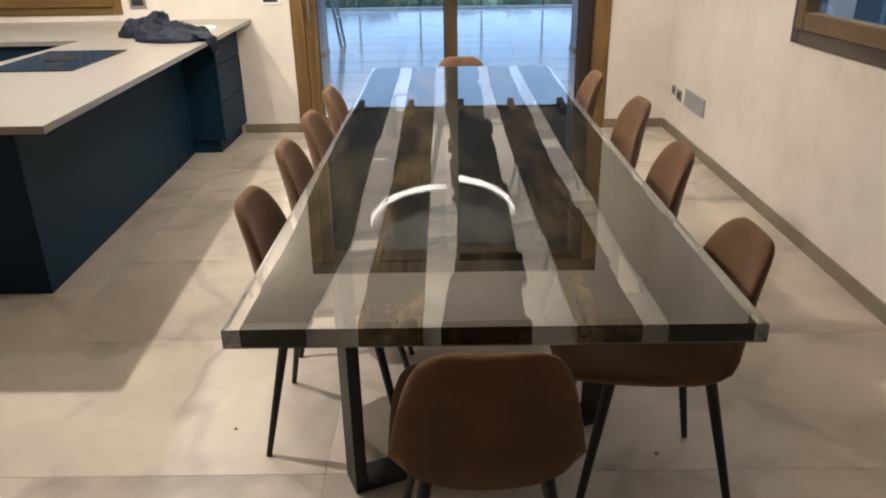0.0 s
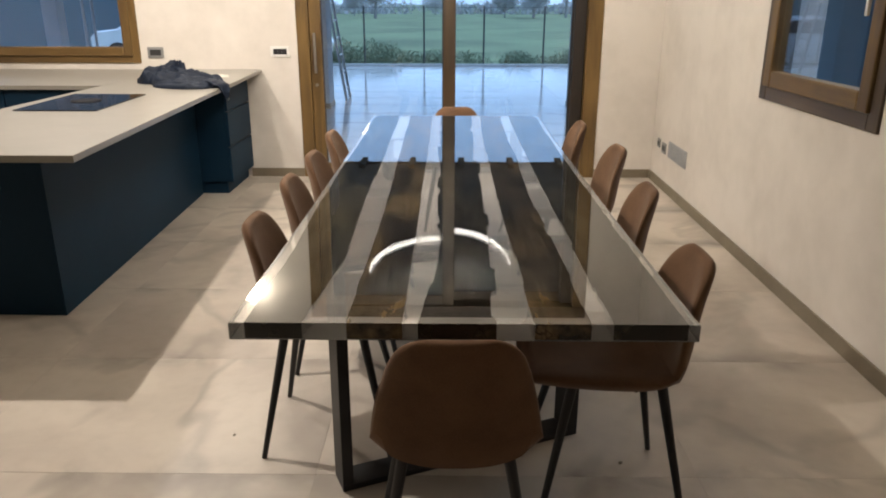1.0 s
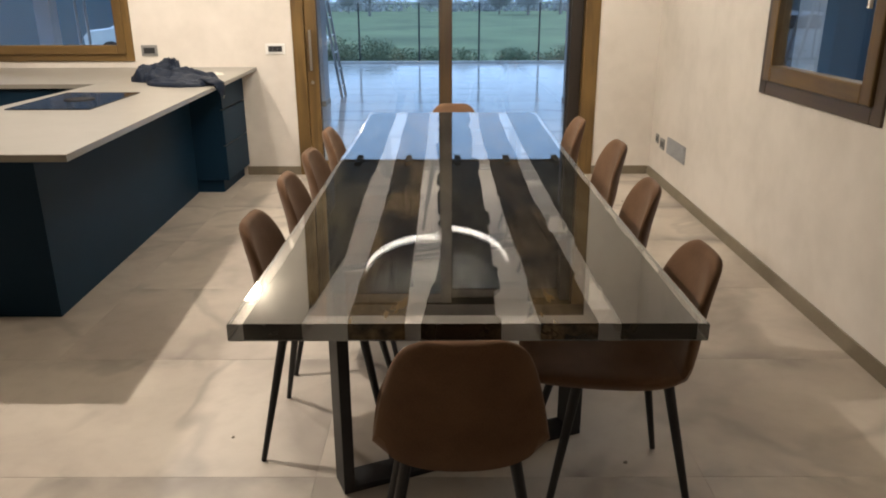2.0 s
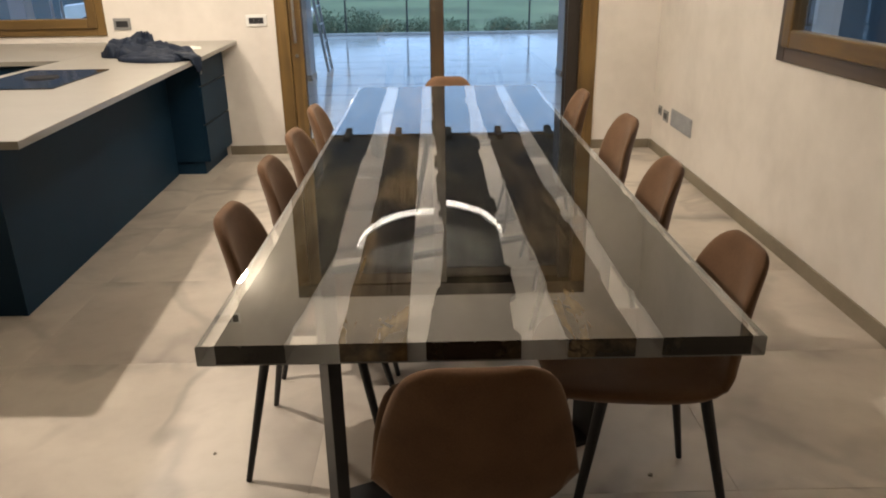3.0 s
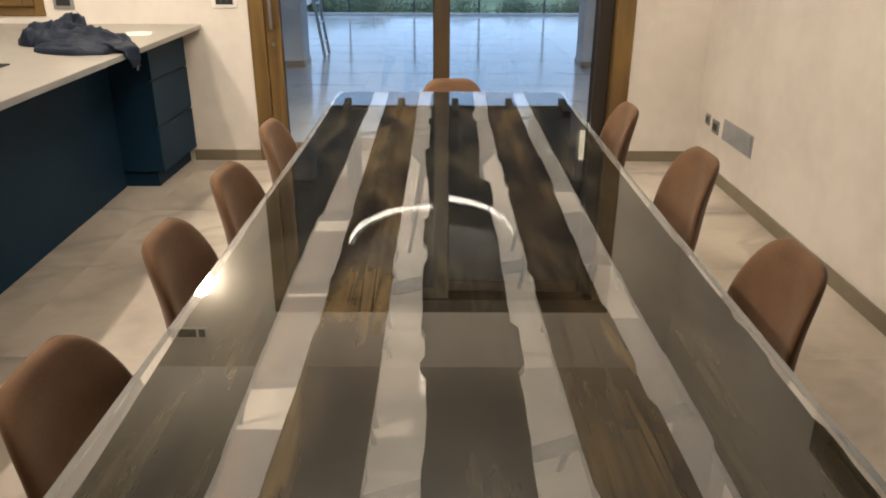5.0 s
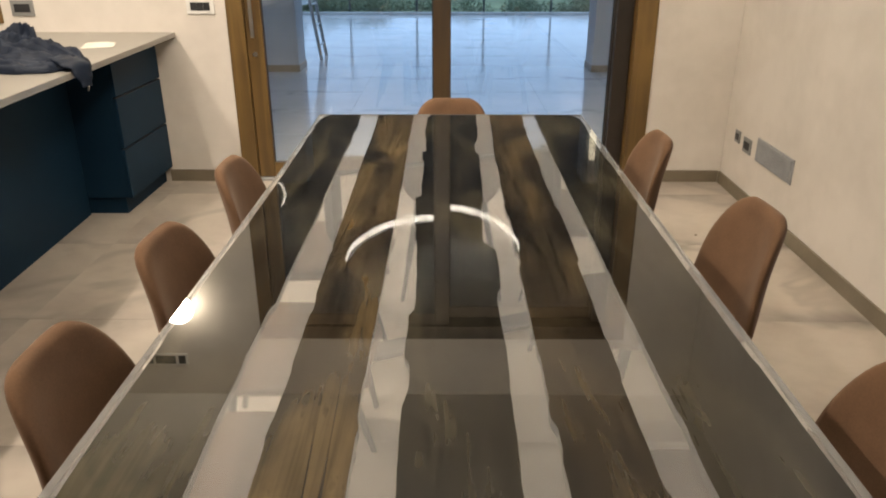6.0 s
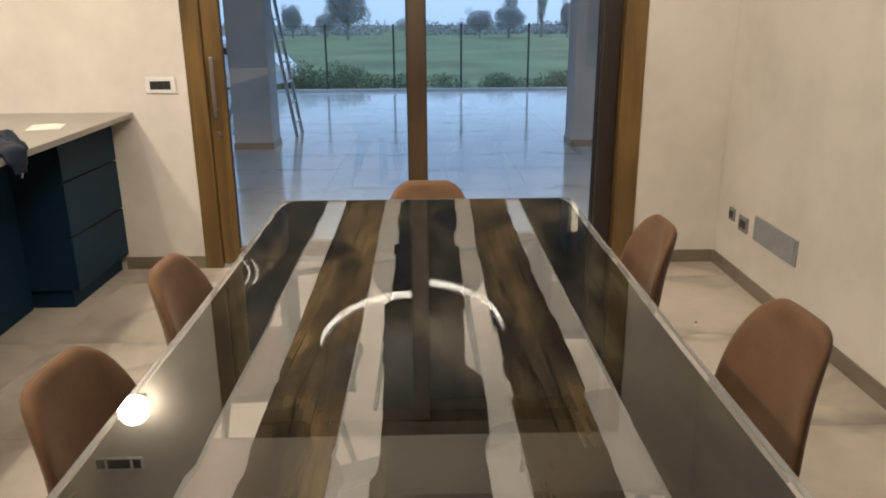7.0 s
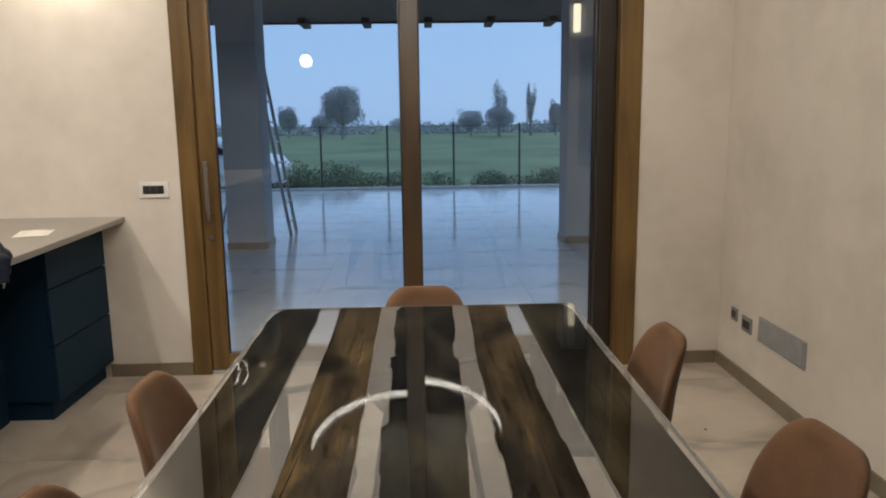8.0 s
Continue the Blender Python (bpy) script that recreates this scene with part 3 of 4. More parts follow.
BOARDS = (
    ([(1.2, -0.514), (1.8, -0.510), (2.4, -0.530), (4.6, -0.532)], [(1.2, -0.380), (1.7, -0.342), (2.5, -0.360), (4.6, -0.368)], 0.003, 0.005, PLANK, 1, 0.03, 0),
    ([(1.2, -0.274), (2.0, -0.272), (4.6, -0.300)], [(1.2, -0.142), (4.6, -0.154)], 0.004, 0.004, PLANK_GOLD, 2, 0, 0),
    ([(1.2, -0.108), (1.7, -0.073), (2.9, -0.075), (3.7, -0.094), (4.6, -0.092)], [(1.2, 0.077), (1.7, 0.090), (3.13, 0.112), (3.15, 0.084), (3.8, 0.090), (4.6, 0.106)], 0.012, 0.014, PLANK, 3, 0, 0),
    ([(1.2, 0.168), (1.8, 0.164), (2.4, 0.153), (3.8, 0.149), (4.6, 0.160)], [(1.2, 0.298), (2.5, 0.284), (4.6, 0.294)], 0.005, 0.006, PLANK_GOLD, 4, 0, 0),
    ([(1.2, 0.350), (4.6, 0.346)], [(1.2, 0.522), (4.6, 0.527)], 0.006, 0.004, PLANK, 5, 0, 0.03),
)
for left, right, rl, rr, mat, seed, el, er in BOARDS:
    part("plank", plank(left, right, rl, rr, seed, el, er), mat, table)


def bent_frame(a, b):
    """A flat-bar leg frame: two uprights and a floor bar, turned across the table."""
    a, b = Vector((*a, 0)), Vector((*b, 0))
    d = (b - a).normalized()
    ang = math.degrees(math.atan2(d.y, d.x))
    L = (b - a).length
    m = pose(a.x, a.y, 0, 0, 0, ang)
    bm = bmesh.new()
    box(bm, (0, -0.05, 0), (L, 0.05, 0.020), 0.002, m)
    part("floor_bar", bm, BLACK_METAL, table)
    part("top_bar", box(bmesh.new(), (0.036, -0.012, 0.690), (L - 0.036, 0.012, 0.7015), 0.001, m), BLACK_METAL, table)
    for x in (0, L - 0.035):
        part("upright", box(bmesh.new(), (x, -0.05, 0.0205), (x + 0.035, 0.05, 0.7015), 0.002, m), BLACK_METAL, table)


bent_frame((-0.385, 1.66), (0.405, 2.00))
bent_frame((0.385, 4.12), (-0.405, 3.78))

# ---- kitchen ----
def edge_x(y):
    """The long edge of the worktop, which runs a little askew."""
    return -1.43 - 0.060 * (y - 2.33)


worktop = thing("worktop", "cream quartz L-shaped kitchen worktop with a thin edge", "worktop")
INNER = -2.42
for outline in ([(INNER - 0.02, 2.33), (edge_x(2.33), 2.33), (edge_x(BACK - 0.003), BACK - 0.003), (INNER - 0.0003, BACK - 0.003), (INNER - 0.0003, 4.72)],
                [(INNER - 0.0010, 4.72), (INNER - 0.0010, BACK - 0.003), (LEFT + 0.003, BACK - 0.003), (LEFT + 0.003, 4.72)]):
    bm = prism(bmesh.new(), outline, 0.902, 0.930)
    bmesh.ops.recalc_face_normals(bm, faces=bm.faces)
    bmesh.ops.bevel(bm, geom=[e for e in bm.edges if abs(e.verts[0].co.z - e.verts[1].co.z) < 1e-6 and min(v.co.y for v in e.verts) < 4.71], offset=0.002, segments=1, affect="EDGES")
    part("slab", bm, QUARTZ, worktop)

island = thing("kitchen_island", "dark navy kitchen peninsula with plain panels", "kitchen island")
bm = prism(bmesh.new(), [(-1.925, 2.97), (-2.035, 5.40), (-2.055, 5.40), (-1.945, 2.97)], 0.0, 0.9015)
part("side_panel", bm, NAVY, island)
bm = prism(bmesh.new(), [(-1.946, 2.972), (-2.39, 2.972), (-2.39, 2.992), (-1.946, 2.992)], 0.0, 0.9015)
part("end_panel", bm, NAVY, island)
bm = prism(bmesh.new(), [(-2.39, 2.993), (-2.39, 4.80), (-2.37, 4.80), (-2.37, 2.993)], 0.08, 0.9015)
part("back_panel", bm, NAVY, island)
part("plinth", boxed((-2.34, 3.0, 0), (-2.06, 4.8, 0.079)), BLACK_METAL, island)

unit = thing("drawer_cabinet", "dark navy drawer cabinet with handleless fronts against the wall", "cabinet")
part("body", boxed((-2.33, 5.40, 0.10), (-1.80, 6.035, 0.9015), 0.002), NAVY, unit)
part("plinth", boxed((-2.3, 5.42, 0.0), (-1.83, 6.035, 0.0995), 0.002), NAVY, unit)
for z0, z1 in ((0.10, 0.375), (0.385, 0.655), (0.665, 0.885)):
    dr = part("drawer_front", boxed((-1.799, 5.395, z0), (-1.778, 6.032, z1), 0.003), NAVY, unit)
    part("grip_edge", boxed((-1.797, 5.40, z1 - 0.002), (-1.781, 6.028, z1 + 0.003)), BLACK_METAL, dr)
run = thing("base_cabinet", "dark navy base cabinets under the window", "cabinet")
part("body", boxed((LEFT + 0.01, 4.78, 0.10), (-2.395, 6.035, 0.9015), 0.002), NAVY, run)
for k in range(3):
    part("cabinet_door", boxed((-4.56 + k * 0.72, 4.758, 0.11), (-3.85 + k * 0.72, 4.779, 0.89), 0.003), NAVY, run)

hob = thing("induction_hob", "black glass induction hob set in the worktop", "hob")
bm = prism(bmesh.new(), [(-2.315, 3.48), (-1.875, 3.48), (-1.905, 4.20), (-2.345, 4.20)], 0.9305, 0.9365)
part("glass_plate", bm, HOB_GLASS, hob)
bm = bmesh.new()
rod(bm, (-2.11, 3.86, 0.9368), (-2.11, 3.86, 0.9420), 0.085, 0.080, 28)
part("extractor_cover", bm, BLACK_MATT, hob, "round black extractor cover")


def drape(spine, seed, folds=3.0, nu=56, nv=30):
    """Cloth lying along a spine of (x, y, z of the support, half width, height): flat below, with sharp folds that run lengthwise."""
    bm = bmesh.new()
    rows = []
    for i in range(nu + 1):
        f = i / nu
        g = f * (len(spine) - 1)
        k = min(int(g), len(spine) - 2)
        e = g - k
        x, y, z, w, h = (a + (b - a) * e for a, b in zip(spine[k], spine[k + 1]))
        d = (Vector(spine[k + 1][:2]) - Vector(spine[k][:2])).normalized()
        side = Vector((-d.y, d.x, 0))
        ends = min(1.0, f / 0.05, (1 - f) / 0.05) ** 0.5
        w = w * (1 + 0.16 * noise.noise((f * 6, seed, 1.7)) + 0.07 * noise.noise((f * 19, seed, 4.1)))
        top, low = [], []
        for q in range(nv + 1):
            v = -1 + 2 * q / nv
            rim = (1 - abs(v) ** 5) ** 0.6
            n = noise.noise((f * 2.4 + v * 0.5, v * folds, seed))
            m = noise.noise((f * 5.0, v * folds * 2.3, seed + 5))
            ridge = 1 - min(1.0, abs(n) * 3.2)
            lift = h * ends * (0.10 + 0.90 * rim * (0.52 + 0.44 * ridge + 0.26 * m))
            p = Vector((x, y, z)) + side * (v * w * (0.25 + 0.75 * ends))
            top.append(bm.verts.new((p.x, p.y, z + max(0.004, lift))))
            low.append(bm.verts.new((p.x, p.y, z + 0.0005)))
        rows.append(top + low[::-1])
    m = len(rows[0])
    for a, b in zip(rows, rows[1:]):
        for q in range(m):
            bm.faces.new((a[q], a[(q + 1) % m], b[(q + 1) % m], b[q]))
    bm.faces.new(rows[0])
    bm.faces.new(rows[-1][::-1])
    return bm


def tail(spine, seed):
    """A sleeve end that slips over the worktop's edge, flattened and tapering."""
    bm = bmesh.new()
    rows = []
    for i in range(25):
        g = i / 24 * (len(spine) - 1)
        k = min(int(g), len(spine) - 2)
        x, y, z, w, t = (a + (b - a) * (g - k) for a, b in zip(spine[k], spine[k + 1]))
        d = (Vector(spine[k + 1][:3]) - Vector(spine[k][:3])).normalized()
        side = Vector((0.28, 0.96, 0))
        up = side.cross(d).normalized()
        row = []
        for q in range(18):
            a = math.tau * q / 18
            c = 1 + 0.35 * noise.noise((i * 0.22, math.cos(a) * 2.2, seed)) + 0.2 * noise.noise((i * 0.5, math.sin(a) * 3, seed + 2))
            row.append(bm.verts.new(Vector((x, y, z)) + side * (math.cos(a) * w * c) + up * (math.sin(a) * t * c)))
        rows.append(row)
    for a, b in zip(rows, rows[1:]):
        for q in range(18):
            bm.faces.new((a[q], a[(q + 1) % 18], b[(q + 1) % 18], b[q]))
    bm.faces.new(rows[0])
    bm.faces.new(rows[-1][::-1])
    return bm


WT = 0.9308
jacket = thing("jacket", "dark navy jacket thrown in a heap on the worktop", "jacket")
part("body", drape([(-2.06, 4.98, WT, 0.15, 0.085), (-1.92, 4.86, WT, 0.20, 0.098), (-1.78, 4.76, WT, 0.175, 0.085), (-1.64, 4.665, WT, 0.12, 0.062), (-1.572, 4.62, WT, 0.07, 0.040)], 2.0), JACKET, jacket, smooth=True)
part("hood", drape([(-2.20, 4.84, WT, 0.07, 0.085), (-2.15, 4.90, WT, 0.11, 0.105), (-2.08, 4.985, WT, 0.115, 0.125), (-2.015, 5.06, WT, 0.10, 0.150), (-1.985, 5.095, WT, 0.085, 0.150)], 9.0, 1.6), JACKET, jacket, smooth=True)
part("front_panel", drape([(-2.02, 4.70, WT, 0.05, 0.030), (-1.90, 4.62, WT, 0.09, 0.052), (-1.76, 4.575, WT, 0.085, 0.050), (-1.62, 4.57, WT, 0.045, 0.036)], 14.0, 2.2), JACKET, jacket, smooth=True)
part("sleeve", tail([(-1.66, 4.66, 0.965, 0.075, 0.020), (-1.60, 4.63, 0.962, 0.070, 0.020), (-1.545, 4.605, 0.946, 0.058, 0.014), (-1.528, 4.595, 0.905, 0.044, 0.011), (-1.522, 4.59, 0.865, 0.026, 0.008)], 3.0), JACKET, jacket, smooth=True)
part("zip_pull", box(bmesh.new(), (-0.003, -0.003, -0.010), (0.003, 0.003, 0.010), 0.001, pose(-1.508, 4.568, 0.862, 10, 20, 0)), STEEL, jacket, "tiny bright zip pull")

paper = thing("leaflet", "white folded paper leaflet lying on the worktop", "paper")
bm = bmesh.new()
box(bm, (-0.075, -0.105, 0), (0.075, 0.105, 0.0015), 0, pose(-1.83, 5.42, 0.931, 0, 0, 18))
part("sheet", bm, PAPER, paper)
bm = box(bmesh.new(), (-0.05, -0.07, 0.0017), (0.06, 0.07, 0.0035), 0, pose(-1.84, 5.44, 0.931, 2, 0, 32))
part("sheet", bm, PAPER, paper)


# ---- wall fittings ----
def socket(name, label, axis, a, z, w, h, modules, plate=None):
    s = thing(name, label, "socket", place=ASKEW if axis == "x" else None)

    def b(nm, a0, a1, z0, z1, d0, d1, mat, bev=0.002):
        lo, hi = ((a0, BACK - d1, z0), (a1, BACK - d0, z1)) if axis == "y" else ((RIGHT - d1, a0, z0), (RIGHT - d0, a1, z1))
        return part(nm, boxed(lo, hi, bev), mat, s)
    b("plate", a - w / 2, a + w / 2, z - h / 2, z + h / 2, 0.0, 0.009, plate or WHITE_PLASTIC)
    iw, ih = w * 0.70, h * 0.52
    for k in range(modules):
        m0 = a - iw / 2 + iw * k / modules
        b("module", m0 + 0.0004, m0 + iw / modules - 0.0004, z - ih / 2, z + ih / 2, 0.0092, 0.012, DARK_PLASTIC, 0.001)
    return s


socket("wall_switch", "white switch plate with dark modules beside the door", "y", -1.480, 1.078, 0.165, 0.088, 3)
socket("wall_socket", "grey-white socket plate with dark modules above the worktop", "y", -2.54, 1.068, 0.135, 0.09, 1, PLATE_GREY)
socket("wall_socket", "small grey socket plate low on the plaster", "x", 5.83, 0.352, 0.075, 0.072, 1, PLATE_GREY)
socket("wall_socket", "square grey socket plate beside the vent", "x", 5.67, 0.335, 0.115, 0.085, 2, PLATE_GREY)

vent = thing("wall_vent", "grey metal ventilation grille low in the plaster wall", "vent", place=ASKEW)
part("frame", boxed((RIGHT - 0.008, 5.060, 0.289), (RIGHT, 5.530, 0.419), 0.002), GREY_GRILLE, vent)
for k in range(9):
    z = 0.304 + k * 0.0125
    bm = box(bmesh.new(), (-0.004, 5.075, -0.004), (0.002, 5.515, 0.004), 0, pose(RIGHT - 0.010, 0, z, 0, 25, 0))
    part("slat", bm, GREY_GRILLE, vent)

recess = thing("junction_box", "white open wiring box high on the plaster wall", "wiring box")
part("frame", boxed((-2.20, BACK - 0.012, 2.79), (-1.88, BACK, 2.88), 0.003), WHITE_PLASTIC, recess)
for x0, x1 in ((-2.185, -2.13), (-2.11, -1.965), (-1.945, -1.895)):
    part("cover", boxed((x0, BACK - 0.016, 2.803), (x1, BACK - 0.0122, 2.867), 0.001), DARK_PLASTIC, recess)

# ---- lamps ----
wl = thing("wall_lamp", "small warm glowing wall lamp on the plaster wall", "lamp")
x, y, z = WALL_LAMP
part("bracket", boxed((x - 0.04, y - 0.03, z - 0.05), (x + 0.04, y, z + 0.05), 0.006), WHITE_PLASTIC, wl)
bm = bmesh.new()
bmesh.ops.create_uvsphere(bm, u_segments=20, v_segments=12, radius=0.095, matrix=pose(x, y - 0.12, z))
part("bulb", bm, BULB, wl, "bright warm bulb", True)


def pendant(name, label, place, r, drop):
    """A bulb hanging from its cord."""
    p = thing(name, label, "lamp")
    x, y, z = place
    part("holder", rod(bmesh.new(), (x, y, z + drop), (x, y, z + drop + 0.07), 0.022, 0.018, 16), BLACK_METAL, p)
    part("cord", rod(bmesh.new(), (x, y, z + drop + 0.07), (x, y, TOP), 0.004, n=6), BLACK_METAL, p)
    if r:
        bm = bmesh.new()
        bmesh.ops.create_uvsphere(bm, u_segments=20, v_segments=12, radius=r, matrix=pose(x, y, z))
        part("bulb", bm, BULB_SOFT, p, "bright warm bulb", True)
    return p


pendant("pendant_lamp", "small warm lamp hanging over the worktop", COUNTER_LAMP, 0, 0.05)
pendant("pendant_lamp", "round warm bulb hanging behind the dining table", REAR_LAMP, 0.085, 0.078)

ring = thing("arc_pendant", "large thin half-ring pendant with a light strip inside, over the table", "lamp", place=pose(-0.15, 3.95, 2.95, 6.6, 0, 0))


def hoop(r0, r1, h, a0=0.0, a1=360.0, n=96):
    """A flat band bent round a circle, or round a part of it."""
    bm = bmesh.new()
    quad = [(r0, -h), (r1, -h), (r1, h), (r0, h)]
    whole = a1 - a0 >= 360
    angles = [radians(a0 + (a1 - a0) * k / n) for k in range(n if whole else n + 1)]
    rows = [[bm.verts.new((r * math.cos(a), r * math.sin(a), z)) for r, z in quad] for a in angles]
    for a, b in zip(rows, rows[1:] + (rows[:1] if whole else [])):
        for q in range(4):
            bm.faces.new((a[q], a[(q + 1) % 4], b[(q + 1) % 4], b[q]))
    if not whole:
        bm.faces.new(rows[0])
        bm.faces.new(rows[-1][::-1])
    return bm


twin = thing("pendant_lamp", "small double arc pendant lit over the peninsula", "lamp", place=pose(*KITCHEN_LAMP, 90, 0, 0))
for off in (0.0, -0.09):
    for nm, bm, mat in (("rim", hoop(0.1585, 0.163, 0.010, -54, 54, n=40), BLACK_METAL), ("light_strip", hoop(0.14, 0.158, 0.006, -53, 53, n=40), LED)):
        bmesh.ops.translate(bm, vec=(off, 0, 0), verts=bm.verts)
        part(nm, bm, mat, twin)
part("cord", rod(bmesh.new(), (0, 0.006, 0), (0, 0.376, 0), 0.003, n=6), BLACK_METAL, twin)
part("spoke", box(bmesh.new(), (-0.006, -0.005, -0.018), (0.158, 0.005, -0.0105), 0.001), BLACK_METAL, twin)
part("rim", hoop(0.875, 0.895, 0.034, 178, 362), BLACK_METAL, ring)
part("light_strip", hoop(0.868, 0.874, 0.030, 179, 361), LED, ring, "bright warm white strip")
# Unseen cap, added to keep the strip's light off the ceiling above.
bm = hoop(0.835, 0.8745, 0.0015, 178, 362)
bmesh.ops.translate(bm, vec=(0, 0, 0.0325), verts=bm.verts)
part("added_light_shield", bm, BLACK_METAL, ring)
for deg in (215, 270, 318):
    a = radians(deg)
    p = Vector((0.885 * math.cos(a), 0.885 * math.sin(a), 0.034))
    part("wire", rod(bmesh.new(), p, (p.x * 0.92, p.y * 0.92, 0.25), 0.0015, n=6), STEEL, ring)
    part("clip", box(bmesh.new(), (-0.012, -0.010, -0.036), (0.022, 0.010, 0.036), 0.002, pose(0.873 * math.cos(a), 0.873 * math.sin(a), 0, 0, 0, deg)), BLACK_METAL, ring)



def chip(x, y, a, w, label):
    """A flake of dirt on the tiles."""
    bm = bmesh.new()
    prism(bm, [(0.5 * w, 0), (0.2 * w, 0.35 * w), (-0.4 * w, 0.25 * w), (-0.5 * w, -0.1 * w), (0.1 * w, -0.4 * w)], 0.0, 0.004)
    bmesh.ops.transform(bm, matrix=pose(x, y, 0.0005, 0, 0, a), verts=bm.verts)
    tagged(part("debris", bm, SKIRT), label, "debris", "specks on the floor")


chip(0.545, 1.78, 20, 0.016, "small brown flake of dirt on the floor tiles")
chip(-0.80, 1.93, 70, 0.012, "small brown flake of dirt on the floor tiles")
chip(1.30, 5.10, 40, 0.016, "tiny dark crumb on the floor tiles")

# ---- terrace ----
TE = 18.1
ground = tagged(part("ground", boxed((-900, TE + 0.12, -0.45), (900, 1800, -0.25)), GRASS), "wide green winter field under a grey sky", "field", kind="structure")
tagged(part("ground_side", boxed((-900, -400, -0.47), (900, TE + 0.12, -0.27)), ASPHALT), "dark wet asphalt yard round the house", "yard", kind="structure")
terrace = tagged(part("pavement", boxed((-8, BACK + 0.345, -0.3), (8, TE, -0.004)), GROUT), "wet grey porcelain terrace reflecting the sky", "terrace", kind="structure")
# Invented wall that blocks the bright yard behind window_2.
tagged(part("wall_yard", boxed((4.6, -8, -0.3), (4.8, 9.5, 2.6), 0.01), SLATE_WALL), "plain slate-grey wall added beside the house to darken the window view", "wall", kind="structure")
tagged(part("trim", boxed((-8, TE, -0.3), (8, TE + 0.12, 0.06), 0.01), CONCRETE), "pale concrete kerb along the terrace edge", "kerb", kind="structure")


def pillar(x0, label):
    p = thing("pillar", label, "pillar", "terrace pillars")
    part("shaft", boxed((x0, 10.44, 0.0), (x0 + 0.45, 10.89, 3.0), 0.008), PILLAR_PAINT, p)
    part("foot_tile", boxed((x0 - 0.01, 10.43, 0), (x0 + 0.46, 10.90, 0.08), 0.003), SKIRT, p)


pillar(-2.25, "grey rendered square pillar with a ladder behind it")
post = thing("post", "slim pale square post far along the terrace", "post", "terrace pillars")
part("shaft", boxed((-5.82, 10.44, 0.0), (-5.60, 10.66, 3.0), 0.006), PILLAR_PAINT, post)
part("foot_plate", boxed((-5.85, 10.41, 0.0), (-5.57, 10.69, 0.012), 0.002), ALU, post)
for px in (-5.235, -5.10):
    pipe = thing("drainpipe", "thin pale metal drainpipe from the terrace roof", "pipe", "terrace drainpipes")
    part("tube", rod(bmesh.new(), (px, 10.44, 0.0), (px, 10.44, 3.005), 0.020, n=10), PILLAR_PAINT, pipe)
    for z in (0.6, 2.2):
        part("clip", rod(bmesh.new(), (px, 10.44, z), (px, 10.44, z + 0.03), 0.026, n=10), ALU, pipe)
pillar(1.72, "grey rendered square pillar with a small lamp")
roof = thing("terrace_roof", "dark boarded terrace roof with short rafter ends", "roof", kind="structure")
part("deck", boxed((-8, BACK + 0.345, 3.01), (8, 13.8, 3.16)), ROOF_WOOD, roof)
part("fascia", boxed((-8, 13.8, 2.98), (8, 13.84, 3.2), 0.004), ROOF_WOOD, roof)
for k in range(-6, 8):
    x = 0.18 + 0.953 * k
    part("rafter_end", boxed((x - 0.06, 13.35, 2.93), (x + 0.06, 13.98, 3.008), 0.006), ROOF_WOOD, roof)

part("guide_channel", boxed((1.010, FY + 0.075, 0.024), (1.108, FY + 0.128, 2.556), 0.004), BROWN_DARK, door, "dark brown guide channel")

pl = thing("outdoor_lamp", "small warm lamp on the terrace pillar", "lamp")
part("housing", boxed((1.765, 10.36, 2.72), (1.845, 10.44, 2.95), 0.005), WHITE_PLASTIC, pl)
# Longer than the lamp itself: it also stands for light washing the pillar.
part("diffuser", boxed((1.77, 10.365, 2.42), (1.84, 10.435, 2.72), 0.01), BULB_OUT, pl, "glowing diffuser, lengthened to stand for the glow on the pillar")

fence = thing("fence", "thin dark metal fence along the terrace edge", "fence")
for k in range(-4, 5):
    x = -0.69 + 1.46 * k
    part("post", rod(bmesh.new(), (x, TE + 0.06, 0.055), (x, TE + 0.06, 1.42), 0.022, n=8), FENCE_METAL, fence)
for z in (0.12, 1.38):
    part("wire", rod(bmesh.new(), (-6.6, TE + 0.06, z), (6.6, TE + 0.06, z), 0.004, n=5), FENCE_METAL, fence)

ladder = thing("ladder", "aluminium ladder leaning beside the terrace pillar", "ladder")
for y in (11.42, 11.84):
    part("stile", rod(bmesh.new(), (-1.69, y, 0.0), (-2.02, y, 2.20), 0.024, n=6), ALU, ladder)
for k in range(8):
    f = 0.08 + k * 0.118
    part("rung", rod(bmesh.new(), (-1.69 - 0.33 * f, 11.42, 2.2 * f), (-1.69 - 0.33 * f, 11.84, 2.2 * f), 0.015, n=6), ALU, ladder)
for y in (11.44, 11.82):
    part("rear_leg", rod(bmesh.new(), (-2.62, y, 0.0), (-2.03, y, 2.18), 0.018, n=6), ALU, ladder)


